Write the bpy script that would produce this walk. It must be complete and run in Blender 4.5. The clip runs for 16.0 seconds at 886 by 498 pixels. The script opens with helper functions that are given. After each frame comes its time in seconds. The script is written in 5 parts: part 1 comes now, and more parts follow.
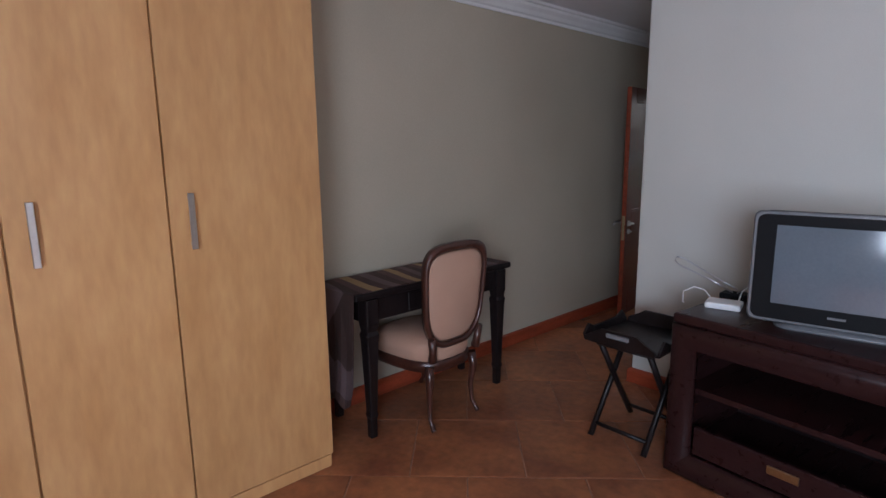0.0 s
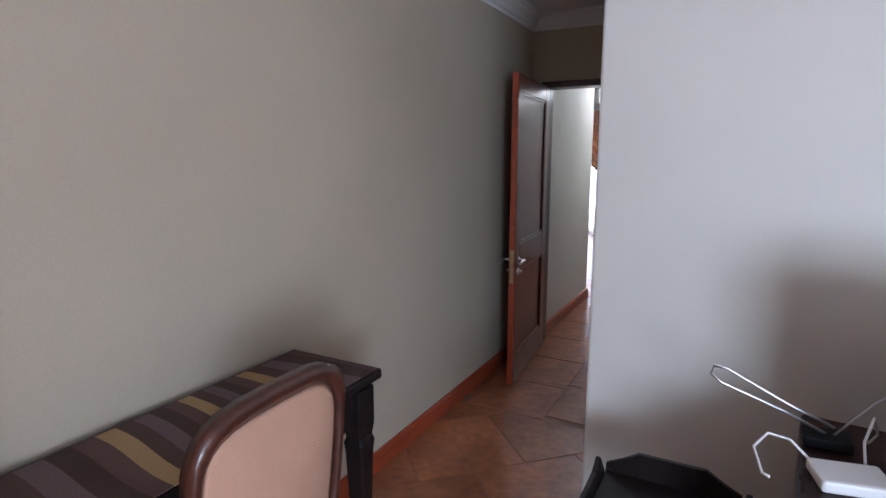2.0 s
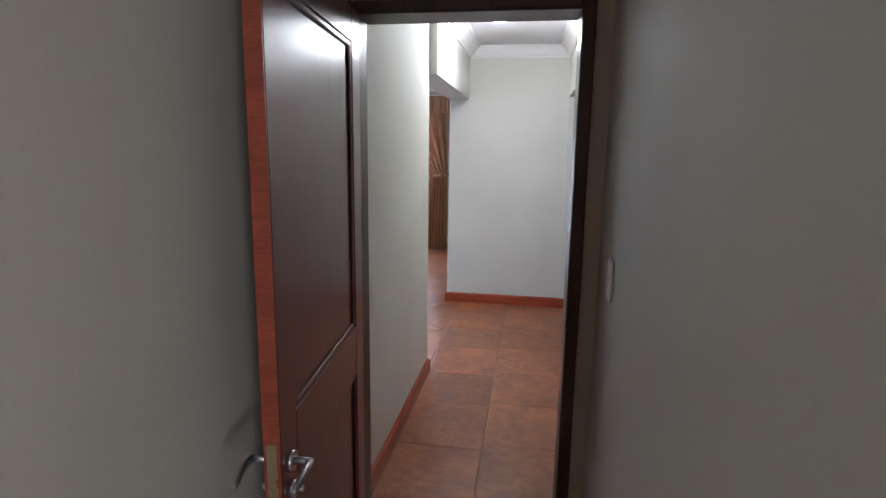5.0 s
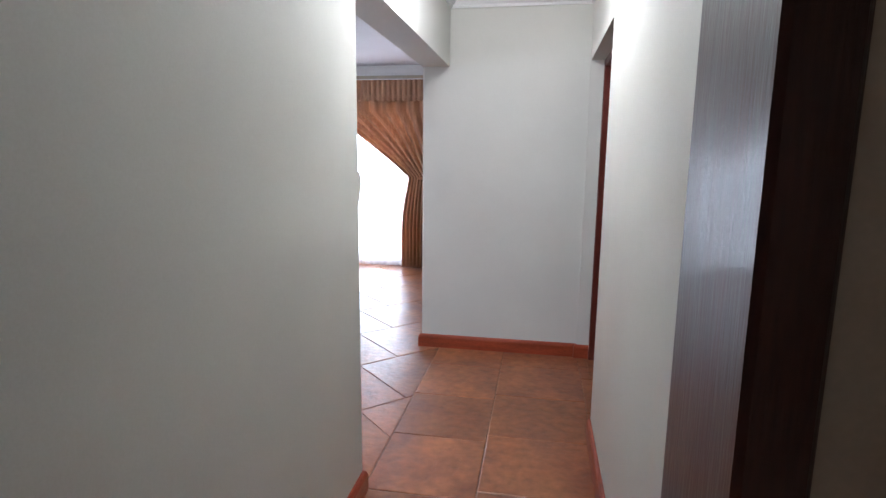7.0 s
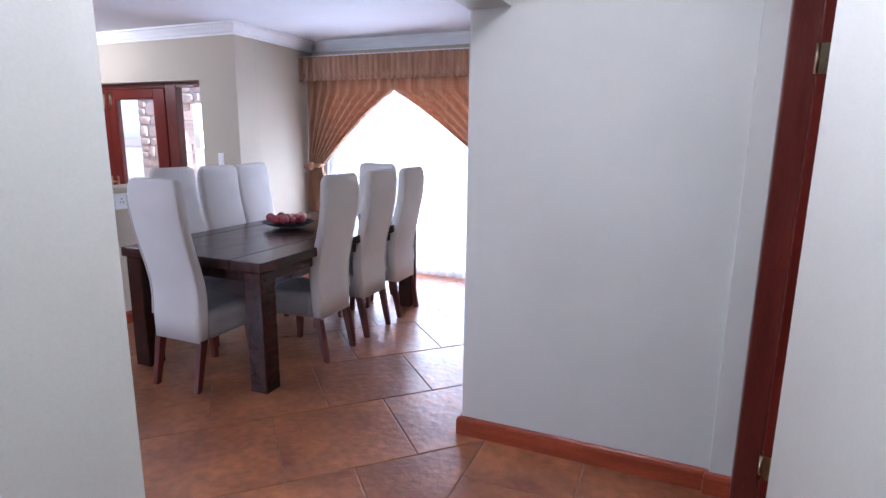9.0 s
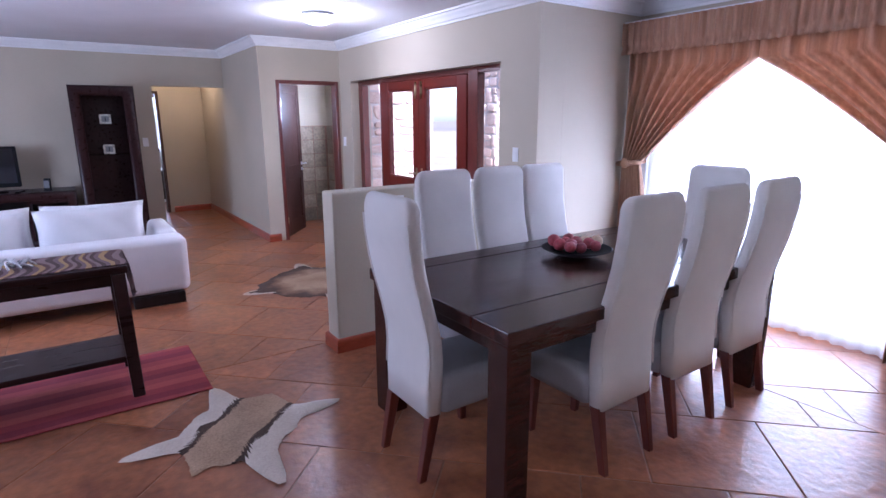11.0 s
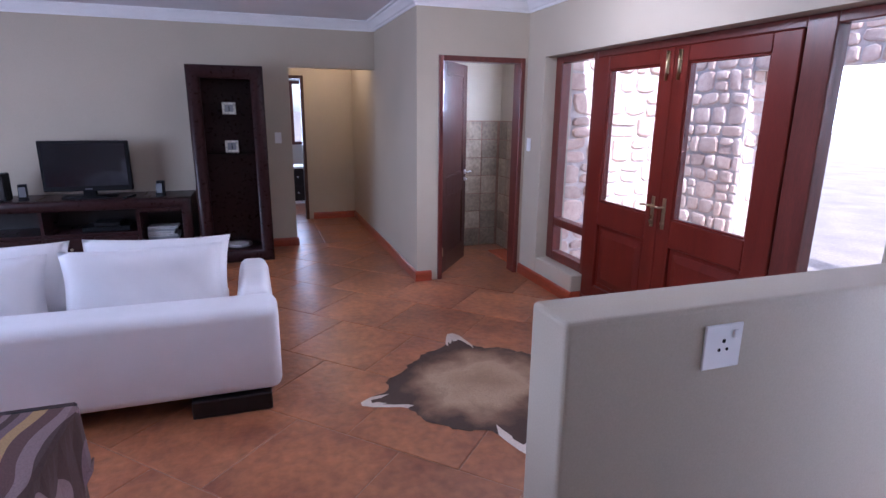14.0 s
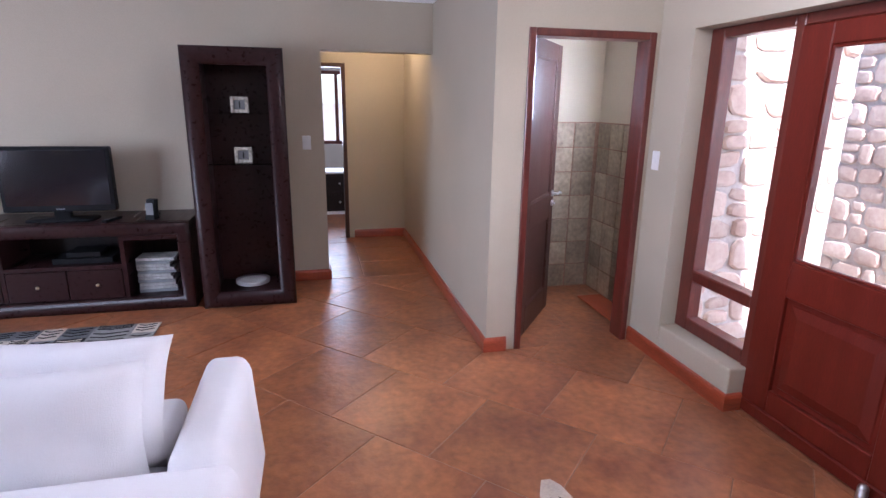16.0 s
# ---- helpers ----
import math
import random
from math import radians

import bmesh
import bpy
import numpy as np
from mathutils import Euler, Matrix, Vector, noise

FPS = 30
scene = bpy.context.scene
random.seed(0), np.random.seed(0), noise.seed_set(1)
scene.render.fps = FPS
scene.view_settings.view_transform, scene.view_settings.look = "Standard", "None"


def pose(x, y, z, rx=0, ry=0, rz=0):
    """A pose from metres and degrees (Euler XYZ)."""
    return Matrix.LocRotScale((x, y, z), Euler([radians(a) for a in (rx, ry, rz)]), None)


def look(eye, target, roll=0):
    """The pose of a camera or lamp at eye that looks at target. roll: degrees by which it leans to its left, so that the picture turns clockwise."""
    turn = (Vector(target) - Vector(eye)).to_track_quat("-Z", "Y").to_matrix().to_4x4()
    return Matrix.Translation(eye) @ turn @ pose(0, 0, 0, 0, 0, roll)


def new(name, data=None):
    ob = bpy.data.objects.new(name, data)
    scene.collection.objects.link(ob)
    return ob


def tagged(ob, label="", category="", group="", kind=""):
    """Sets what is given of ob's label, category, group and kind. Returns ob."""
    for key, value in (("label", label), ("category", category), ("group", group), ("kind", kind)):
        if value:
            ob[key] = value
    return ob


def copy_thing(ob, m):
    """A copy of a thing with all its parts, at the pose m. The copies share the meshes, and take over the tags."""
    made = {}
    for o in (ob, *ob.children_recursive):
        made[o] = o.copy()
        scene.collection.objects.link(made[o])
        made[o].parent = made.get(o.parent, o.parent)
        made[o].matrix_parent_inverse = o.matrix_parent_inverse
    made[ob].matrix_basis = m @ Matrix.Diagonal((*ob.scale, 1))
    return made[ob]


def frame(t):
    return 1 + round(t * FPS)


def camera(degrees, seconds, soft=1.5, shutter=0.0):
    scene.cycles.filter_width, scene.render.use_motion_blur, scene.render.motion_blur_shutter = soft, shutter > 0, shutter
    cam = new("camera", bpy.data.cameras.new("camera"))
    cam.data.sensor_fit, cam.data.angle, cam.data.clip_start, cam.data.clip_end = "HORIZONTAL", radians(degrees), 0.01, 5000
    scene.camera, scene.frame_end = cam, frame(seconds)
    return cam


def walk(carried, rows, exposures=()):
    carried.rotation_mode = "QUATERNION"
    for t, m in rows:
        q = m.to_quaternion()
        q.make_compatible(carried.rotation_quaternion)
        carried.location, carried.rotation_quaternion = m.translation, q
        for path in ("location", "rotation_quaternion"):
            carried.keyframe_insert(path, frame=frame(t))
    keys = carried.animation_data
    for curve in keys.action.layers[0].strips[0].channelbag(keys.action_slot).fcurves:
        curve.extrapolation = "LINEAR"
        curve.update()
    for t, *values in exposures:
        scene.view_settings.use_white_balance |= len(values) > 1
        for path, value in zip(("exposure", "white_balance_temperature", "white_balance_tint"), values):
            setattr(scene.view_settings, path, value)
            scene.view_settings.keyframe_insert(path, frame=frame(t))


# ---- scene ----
# ---------- camera and walk ----------
cam = camera(77.8, 16.0)
PATH = [
    (0, (0.027, 0.102, 1.513), (-1.418, 1.438, 1.157), -0.6),
    (0.5, (-0.306, 0.321, 1.513), (-1.631, 1.778, 1.166), -0.2),
    (1, (-0.633, 0.602, 1.504), (-1.821, 2.175, 1.164), -0.0),
    (1.5, (-0.925, 0.935, 1.524), (-1.963, 2.611, 1.183), 0.1),
    (2, (-1.176, 1.284, 1.519), (-2.111, 3.021, 1.185), 0.0),
    (2.5, (-1.395, 1.622, 1.533), (-2.195, 3.423, 1.19), 0.5),
    (3, (-1.55, 1.98, 1.527), (-2.249, 3.822, 1.185), 0.7),
    (3.5, (-1.672, 2.319, 1.527), (-2.273, 4.195, 1.183), 0.7),
    (4, (-1.771, 2.714, 1.536), (-2.233, 4.628, 1.188), 0.9),
    (4.5, (-1.822, 3.103, 1.544), (-2.194, 5.037, 1.196), 0.7),
    (5, (-1.886, 3.508, 1.576), (-2.193, 5.451, 1.217), 0.8),
    (7.5, (-1.866, 5.468, 1.417), (-2.22, 7.409, 1.09), 0.8),
    (8, (-1.887, 5.839, 1.42), (-2.283, 7.772, 1.092), 1.0),
    (8.5, (-1.814, 6.236, 1.465), (-2.358, 8.127, 1.108), 0.7),
    (9, (-1.798, 6.608, 1.494), (-2.56, 8.415, 1.1), 0.7),
    (9.5, (-1.872, 6.864, 1.593), (-2.811, 8.574, 1.152), 0.7),
    (10, (-2.001, 7.193, 1.552), (-3.239, 8.697, 1.096), 0.1),
    (12.5, (-3.527, 8.155, 1.577), (-5.3, 8.946, 1.097), 0.4),
    (13, (-3.901, 8.292, 1.567), (-5.703, 9.014, 1.084), 0.4),
    (13.5, (-4.327, 8.387, 1.556), (-6.151, 9.051, 1.072), 0.5),
    (14, (-4.752, 8.442, 1.578), (-6.588, 9.066, 1.089), 0.6),
    (14.5, (-5.176, 8.54, 1.575), (-7.026, 9.116, 1.082), 0.7),
    (15, (-5.544, 8.616, 1.596), (-7.408, 9.136, 1.093), 0.8),
    (15.5, (-5.938, 8.672, 1.621), (-7.81, 9.157, 1.112), 0.7),
    (16, (-6.326, 8.758, 1.616), (-8.207, 9.2, 1.1), 0.8),
]
EXPOSURES = [(0, -0.1, 5650, 14), (1, 0.05, 5600, 14), (1.5, 0.35, 5550, 14), (2.5, 0.9, 5550, 14), (3.5, 1.0, 5600, 14), (4, 0.95, 5700, 14), (5, 0.9, 5700, 11), (7.3, 0.9, 5700, 13), (8.5, 0.95, 5600, 17), (9.2, 0.95, 5200, 20), (10, 0.95, 5050, 24), (12.5, 0.7, 5050, 26), (14, 0.65, 5100, 26), (15, 0.85, 5200, 25), (16, 1.15, 5500, 22)]
walk(cam, [(t, look(eye, target, roll)) for t, eye, target, roll in PATH], EXPOSURES)

# ---------- world, sun, large lights ----------
world = bpy.data.worlds.new("world")
scene.world = world
world.use_nodes = True
wn = world.node_tree
sky = wn.nodes.new("ShaderNodeTexSky")
sky.sky_type, sky.sun_disc = "NISHITA", False
sky.sun_elevation, sky.sun_rotation = radians(37), radians(97)
wn.links.new(sky.outputs[0], wn.nodes["Background"].inputs[0])
wn.nodes["Background"].inputs[1].default_value = 0.15


def lamp(name, kind, m, energy, color=(1, 1, 1), size=1.0, size_y=None):
    d = bpy.data.lights.new(name, kind)
    d.energy, d.color = energy, color
    if kind == "AREA":
        d.size = size
        if size_y:
            d.shape, d.size_y = "RECTANGLE", size_y
    elif kind == "POINT":
        d.shadow_soft_size = size
    ob = new(name, d)
    ob.matrix_world = m
    return ob


sun = lamp("sun", "SUN", look((0, 0, 0), (-0.80, 0.10, -0.60)), 5.0, (1.0, 0.95, 0.87))
sun.data.angle = radians(0.5)
DAY = (0.86, 0.93, 1.0)
# sky light through the windows
lamp("bedroom_daylight", "AREA", pose(2.44, -0.5, 1.45, 0, 90, 0), 8, DAY, 1.3, 1.5)
lamp("bedroom_south_daylight", "AREA", pose(1.4, -1.55, 1.45, 90, 0, 0), 125, DAY, 1.5, 1.3)
lamp("dining_daylight", "AREA", pose(-4.52, 12.11, 1.1, -90, 0, 0), 62, DAY, 1.9, 1.9)
lamp("lounge_daylight", "AREA", pose(-7.6, 4.1, 1.4, 90, 0, 0), 86, DAY, 2.6, 1.5)
# fill in the added, unseen cloakroom window, to brighten that room
lamp("cloakroom_fill", "AREA", pose(-9.87, 11.2, 1.75, -90, 0, 0), 30, DAY, 0.33, 0.45)
lamp("far_bedroom_daylight", "AREA", pose(-15.8, 8.9, 1.5, 0, -90, 0), 24, DAY, 1.2, 1.4)
# ceiling lamps, then a fill light added in the passage without a fitting
lamp("corridor_bulb", "POINT", pose(-2.15, 7.5, 2.34), 16, (1.0, 0.97, 0.9), 0.1)
lamp("lounge_bulb", "POINT", pose(-7.75, 9.88, 2.34), 23, (1.0, 0.97, 0.92), 0.1)
lamp("passage_fill", "POINT", pose(-12.2, 9.35, 2.36), 9, (1.0, 0.72, 0.4), 0.06)


# ---------- materials ----------
def mat(name, base, rough=0.6, var=0.12, scale=3.0, fine=60.0, bump=0.05, metal=0.0, coat=0.0, second=None, stretch=None, rnd=0.0, spec=0.5, dist=0.004):
    """A surface with broad and fine variation of its colour, and fine relief."""
    m = bpy.data.materials.new(name)
    m.use_nodes = True
    nt = m.node_tree
    p = nt.nodes["Principled BSDF"]
    N, L = nt.nodes.new, nt.links.new
    tc = N("ShaderNodeTexCoord")
    mp = N("ShaderNodeMapping")
    if stretch:
        mp.inputs["Scale"].default_value = stretch
    L(tc.outputs["Object"], mp.inputs["Vector"])
    if rnd:
        oi = N("ShaderNodeObjectInfo")
        cb = N("ShaderNodeCombineXYZ")
        ml = N("ShaderNodeMath")
        ml.operation = "MULTIPLY"
        ml.inputs[1].default_value = 40
        L(oi.outputs["Random"], ml.inputs[0])
        L(ml.outputs[0], cb.inputs[2])
        L(cb.outputs[0], mp.inputs["Location"])
    n1, n2 = N("ShaderNodeTexNoise"), N("ShaderNodeTexNoise")
    n1.inputs["Scale"].default_value, n1.inputs["Detail"].default_value = scale, 5
    n2.inputs["Scale"].default_value, n2.inputs["Detail"].default_value = fine, 4
    for n in (n1, n2):
        L(mp.outputs[0], n.inputs["Vector"])
    r1 = N("ShaderNodeValToRGB")
    b2 = second or [min(1, c * (1 + var)) for c in base]
    b1 = base if second else [c * (1 - var) for c in base]
    r1.color_ramp.elements[0].position, r1.color_ramp.elements[1].position = 0.32, 0.68
    r1.color_ramp.elements[0].color, r1.color_ramp.elements[1].color = (*b1, 1), (*b2, 1)
    L(n1.outputs["Fac"], r1.inputs[0])
    mx = N("ShaderNodeMix")
    mx.data_type, mx.blend_type = "RGBA", "OVERLAY"
    mx.inputs["Factor"].default_value = min(1, var * 2.2)
    L(r1.outputs[0], mx.inputs["A"])
    L(n2.outputs["Fac"], mx.inputs["B"])
    out = mx.outputs["Result"]
    if rnd:
        hs = N("ShaderNodeHueSaturation")
        mr = N("ShaderNodeMapRange")
        mr.inputs["To Min"].default_value, mr.inputs["To Max"].default_value = 1 - rnd, 1 + rnd
        L(oi.outputs["Random"], mr.inputs["Value"])
        L(mr.outputs[0], hs.inputs["Value"])
        L(out, hs.inputs["Color"])
        out = hs.outputs[0]
    L(out, p.inputs["Base Color"])
    rr = N("ShaderNodeMapRange")
    rr.inputs["To Min"].default_value, rr.inputs["To Max"].default_value = max(0.02, rough - 0.1), min(1, rough + 0.1)
    L(n1.outputs["Fac"], rr.inputs["Value"])
    L(rr.outputs[0], p.inputs["Roughness"])
    p.inputs["Metallic"].default_value = metal
    p.inputs["Coat Weight"].default_value = coat
    p.inputs["Coat Roughness"].default_value = 0.15
    p.inputs["Specular IOR Level"].default_value = spec
    bp = N("ShaderNodeBump")
    bp.inputs["Strength"].default_value, bp.inputs["Distance"].default_value = min(1, bump * 4), dist
    L(n2.outputs["Fac"], bp.inputs["Height"])
    L(bp.outputs[0], p.inputs["Normal"])
    return m


def glow(name, color, strength):
    m = bpy.data.materials.new(name)
    m.use_nodes = True
    p = m.node_tree.nodes["Principled BSDF"]
    p.inputs["Base Color"].default_value = (0.9, 0.9, 0.88, 1)
    p.inputs["Emission Color"].default_value = (*color, 1)
    p.inputs["Emission Strength"].default_value = strength
    return m


def glass_mat(name, tint=(1, 1, 1), rough=0.0):
    m = bpy.data.materials.new(name)
    m.use_nodes = True
    p = m.node_tree.nodes["Principled BSDF"]
    p.inputs["Base Color"].default_value = (*tint, 1)
    p.inputs["Roughness"].default_value = rough
    p.inputs["Transmission Weight"].default_value = 1.0
    p.inputs["IOR"].default_value = 1.05
    return m


def cloth_sheer(name):
    m = bpy.data.materials.new(name)
    m.use_nodes = True
    nt = m.node_tree
    p = nt.nodes["Principled BSDF"]
    p.inputs["Base Color"].default_value = (0.9, 0.9, 0.92, 1)
    p.inputs["Roughness"].default_value = 0.9
    tl = nt.nodes.new("ShaderNodeBsdfTranslucent")
    tl.inputs[0].default_value = (0.95, 0.95, 0.97, 1)
    tr = nt.nodes.new("ShaderNodeBsdfTransparent")
    a, b = nt.nodes.new("ShaderNodeMixShader"), nt.nodes.new("ShaderNodeMixShader")
    wv = nt.nodes.new("ShaderNodeTexNoise")
    wv.inputs["Scale"].default_value = 90
    mr = nt.nodes.new("ShaderNodeMapRange")
    mr.inputs["To Min"].default_value, mr.inputs["To Max"].default_value = 0.45, 0.65
    nt.links.new(wv.outputs["Fac"], mr.inputs["Value"])
    a.inputs[0].default_value = 0.6
    nt.links.new(p.outputs[0], a.inputs[1])
    nt.links.new(tl.outputs[0], a.inputs[2])
    nt.links.new(mr.outputs[0], b.inputs[0])
    nt.links.new(a.outputs[0], b.inputs[1])
    nt.links.new(tr.outputs[0], b.inputs[2])
    nt.links.new(b.outputs[0], nt.nodes["Material Output"].inputs[0])
    return m


def waves_mat(name, cols, scale=3.2, distort=5.0, direction="Y", rough=0.85, detail=1.2):
    """Woven cloth with wavy stripes in several colours."""
    m = bpy.data.materials.new(name)
    m.use_nodes = True
    nt = m.node_tree
    p = nt.nodes["Principled BSDF"]
    tc = nt.nodes.new("ShaderNodeTexCoord")
    w = nt.nodes.new("ShaderNodeTexWave")
    w.bands_direction, w.wave_profile = direction, "SAW"
    w.inputs["Scale"].default_value = scale
    w.inputs["Distortion"].default_value = distort
    w.inputs["Detail"].default_value = 0.0
    w.inputs["Detail Scale"].default_value = detail
    r = nt.nodes.new("ShaderNodeValToRGB")
    r.color_ramp.interpolation = "CONSTANT"
    while len(r.color_ramp.elements) < len(cols):
        r.color_ramp.elements.new(0.5)
    for i, c in enumerate(cols):
        e = r.color_ramp.elements[i]
        e.position, e.color = i / len(cols), (*c, 1)
    n = nt.nodes.new("ShaderNodeTexNoise")
    n.inputs["Scale"].default_value = 220
    bp = nt.nodes.new("ShaderNodeBump")
    bp.inputs["Strength"].default_value, bp.inputs["Distance"].default_value = 0.4, 0.003
    mx = nt.nodes.new("ShaderNodeMix")
    mx.data_type, mx.blend_type = "RGBA", "OVERLAY"
    mx.inputs["Factor"].default_value = 0.4
    nt.links.new(tc.outputs["Object"], w.inputs["Vector"])
    nt.links.new(tc.outputs["Object"], n.inputs["Vector"])
    nt.links.new(w.outputs["Fac"], r.inputs[0])
    nt.links.new(r.outputs[0], mx.inputs["A"])
    nt.links.new(n.outputs["Fac"], mx.inputs["B"])
    nt.links.new(mx.outputs["Result"], p.inputs["Base Color"])
    nt.links.new(n.outputs["Fac"], bp.inputs["Height"])
    nt.links.new(bp.outputs[0], p.inputs["Normal"])
    p.inputs["Roughness"].default_value = rough
    return m


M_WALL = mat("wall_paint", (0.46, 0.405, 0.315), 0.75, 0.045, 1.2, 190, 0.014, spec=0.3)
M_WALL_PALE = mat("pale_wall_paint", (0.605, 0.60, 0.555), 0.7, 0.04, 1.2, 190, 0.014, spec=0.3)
M_CEIL = mat("ceiling_paint", (0.74, 0.74, 0.77), 0.85, 0.03, 2, 120, 0.04)
M_CORN = mat("white_plaster", (0.80, 0.80, 0.80), 0.7, 0.03, 4, 120, 0.03)
M_SKIRT = mat("red_stained_wood", (0.30, 0.055, 0.022), 0.33, 0.22, 4, 40, 0.05, coat=0.25, stretch=(1, 1, 6))
M_MAHOG = mat("mahogany", (0.11, 0.020, 0.013), 0.33, 0.2, 5, 50, 0.01, coat=0.25, stretch=(5, 5, 0.5))
M_MAHOG_RED = mat("red_mahogany", (0.115, 0.012, 0.006), 0.36, 0.14, 3, 50, 0.006, coat=0.08, spec=0.35, stretch=(5, 5, 0.5))
M_DARKFRAME = mat("dark_frame_wood", (0.05, 0.018, 0.013), 0.4, 0.25, 6, 50, 0.05, coat=0.15, stretch=(5, 5, 0.5))
M_TILE = mat("slate_tile", (0.215, 0.072, 0.034), 0.33, 0.26, 3.2, 20, 0.09, second=(0.385, 0.148, 0.060), rnd=0.15, spec=0.55, dist=0.010)
M_GROUT = mat("grout", (0.26, 0.16, 0.115), 0.9, 0.2, 5, 60, 0.1)
M_WARD = mat("maple_laminate", (0.54, 0.285, 0.11), 0.40, 0.09, 3.4, 14, 0.008, second=(0.63, 0.355, 0.145), stretch=(2.6, 2.6, 0.7), rnd=0.04)
M_STEEL = mat("brushed_steel", (0.62, 0.62, 0.64), 0.32, 0.05, 5, 80, 0.02, metal=1.0)
M_BRASS = mat("brass", (0.52, 0.43, 0.27), 0.3, 0.1, 8, 80, 0.02, metal=1.0)
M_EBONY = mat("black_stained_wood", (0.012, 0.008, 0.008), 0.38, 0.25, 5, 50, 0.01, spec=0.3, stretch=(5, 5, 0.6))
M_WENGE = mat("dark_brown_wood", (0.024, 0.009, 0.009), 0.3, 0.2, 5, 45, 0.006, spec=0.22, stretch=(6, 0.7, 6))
M_TABLE = mat("dining_wood", (0.034, 0.011, 0.008), 0.2, 0.2, 5, 40, 0.03, coat=0.1, stretch=(4, 0.5, 4), spec=0.35)
M_WALNUT = mat("walnut_frame", (0.06, 0.02, 0.013), 0.32, 0.25, 8, 60, 0.05, coat=0.3)
M_PINK = mat("peach_upholstery", (0.50, 0.30, 0.21), 0.9, 0.06, 4, 300, 0.12)
M_LINEN = mat("white_linen", (0.66, 0.63, 0.60), 0.95, 0.05, 4, 320, 0.14)
M_SOFA = mat("white_sofa_cotton", (0.72, 0.70, 0.71), 0.95, 0.05, 3, 260, 0.14)
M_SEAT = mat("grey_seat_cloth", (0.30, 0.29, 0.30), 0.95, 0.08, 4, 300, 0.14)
M_BLACK = mat("black_plastic", (0.010, 0.010, 0.011), 0.5, 0.1, 6, 200, 0.0, spec=0.08)
M_GREYP = mat("silver_plastic", (0.15, 0.155, 0.165), 0.35, 0.08, 6, 200, 0.03)
M_WHITEP = mat("white_plastic", (0.80, 0.80, 0.80), 0.4, 0.03, 6, 200, 0.02)
M_SCREEN = mat("crt_glass", (0.12, 0.15, 0.18), 0.12, 0.05, 3, 100, 0.0, spec=0.8)
M_LCD = mat("lcd_glass", (0.01, 0.01, 0.014), 0.09, 0.05, 3, 100, 0.0, spec=0.7)
M_CURT = mat("copper_satin", (0.40, 0.215, 0.125), 0.42, 0.2, 5, 120, 0.06, second=(0.58, 0.36, 0.23), stretch=(6, 6, 0.4))


def let_light_through(m, share):
    """Turns a cloth into one that also scatters light from behind, in its own colour."""
    nt = m.node_tree
    p, o = nt.nodes["Principled BSDF"], nt.nodes["Material Output"]
    tl, mx = nt.nodes.new("ShaderNodeBsdfTranslucent"), nt.nodes.new("ShaderNodeMixShader")
    nt.links.new(p.inputs["Base Color"].links[0].from_socket, tl.inputs[0])
    mx.inputs[0].default_value = share
    nt.links.new(p.outputs[0], mx.inputs[1])
    nt.links.new(tl.outputs[0], mx.inputs[2])
    nt.links.new(mx.outputs[0], o.inputs[0])


let_light_through(M_CURT, 0.38)
M_SHEER = cloth_sheer("white_voile")
M_GLASS = glass_mat("window_glass")
M_STONE = mat("field_stone", (0.58, 0.42, 0.34), 0.9, 0.14, 4, 25, 0.2, second=(0.70, 0.57, 0.49), rnd=0.14)
M_MORTAR = mat("stone_mortar", (0.62, 0.56, 0.52), 0.95, 0.15, 6, 50, 0.15)
M_PAVE = mat("outdoor_paving", (0.36, 0.30, 0.25), 0.9, 0.15, 1.5, 30, 0.1)
M_BATHT = mat("slate_wall_tile", (0.25, 0.20, 0.145), 0.5, 0.25, 4, 30, 0.1, second=(0.38, 0.31, 0.22), rnd=0.28)
M_REDRUG = waves_mat("red_rug_pile", [(0.20, 0.02, 0.035), (0.30, 0.045, 0.05), (0.38, 0.07, 0.06), (0.26, 0.03, 0.04)], 1.1, 0.6, "X", 0.95)
M_RUNNER = waves_mat("wavy_runner_cloth", [(0.05, 0.025, 0.02), (0.10, 0.05, 0.045), (0.34, 0.22, 0.10), (0.07, 0.035, 0.03), (0.13, 0.085, 0.085)], 1.15, 3.2, "Y", detail=1.4)
M_RUNNER2 = waves_mat("wavy_lounge_cloth", [(0.06, 0.03, 0.025), (0.16, 0.10, 0.11), (0.38, 0.24, 0.10), (0.10, 0.045, 0.04), (0.22, 0.15, 0.15)], 2.6, 4.0, "Y", detail=1.6)


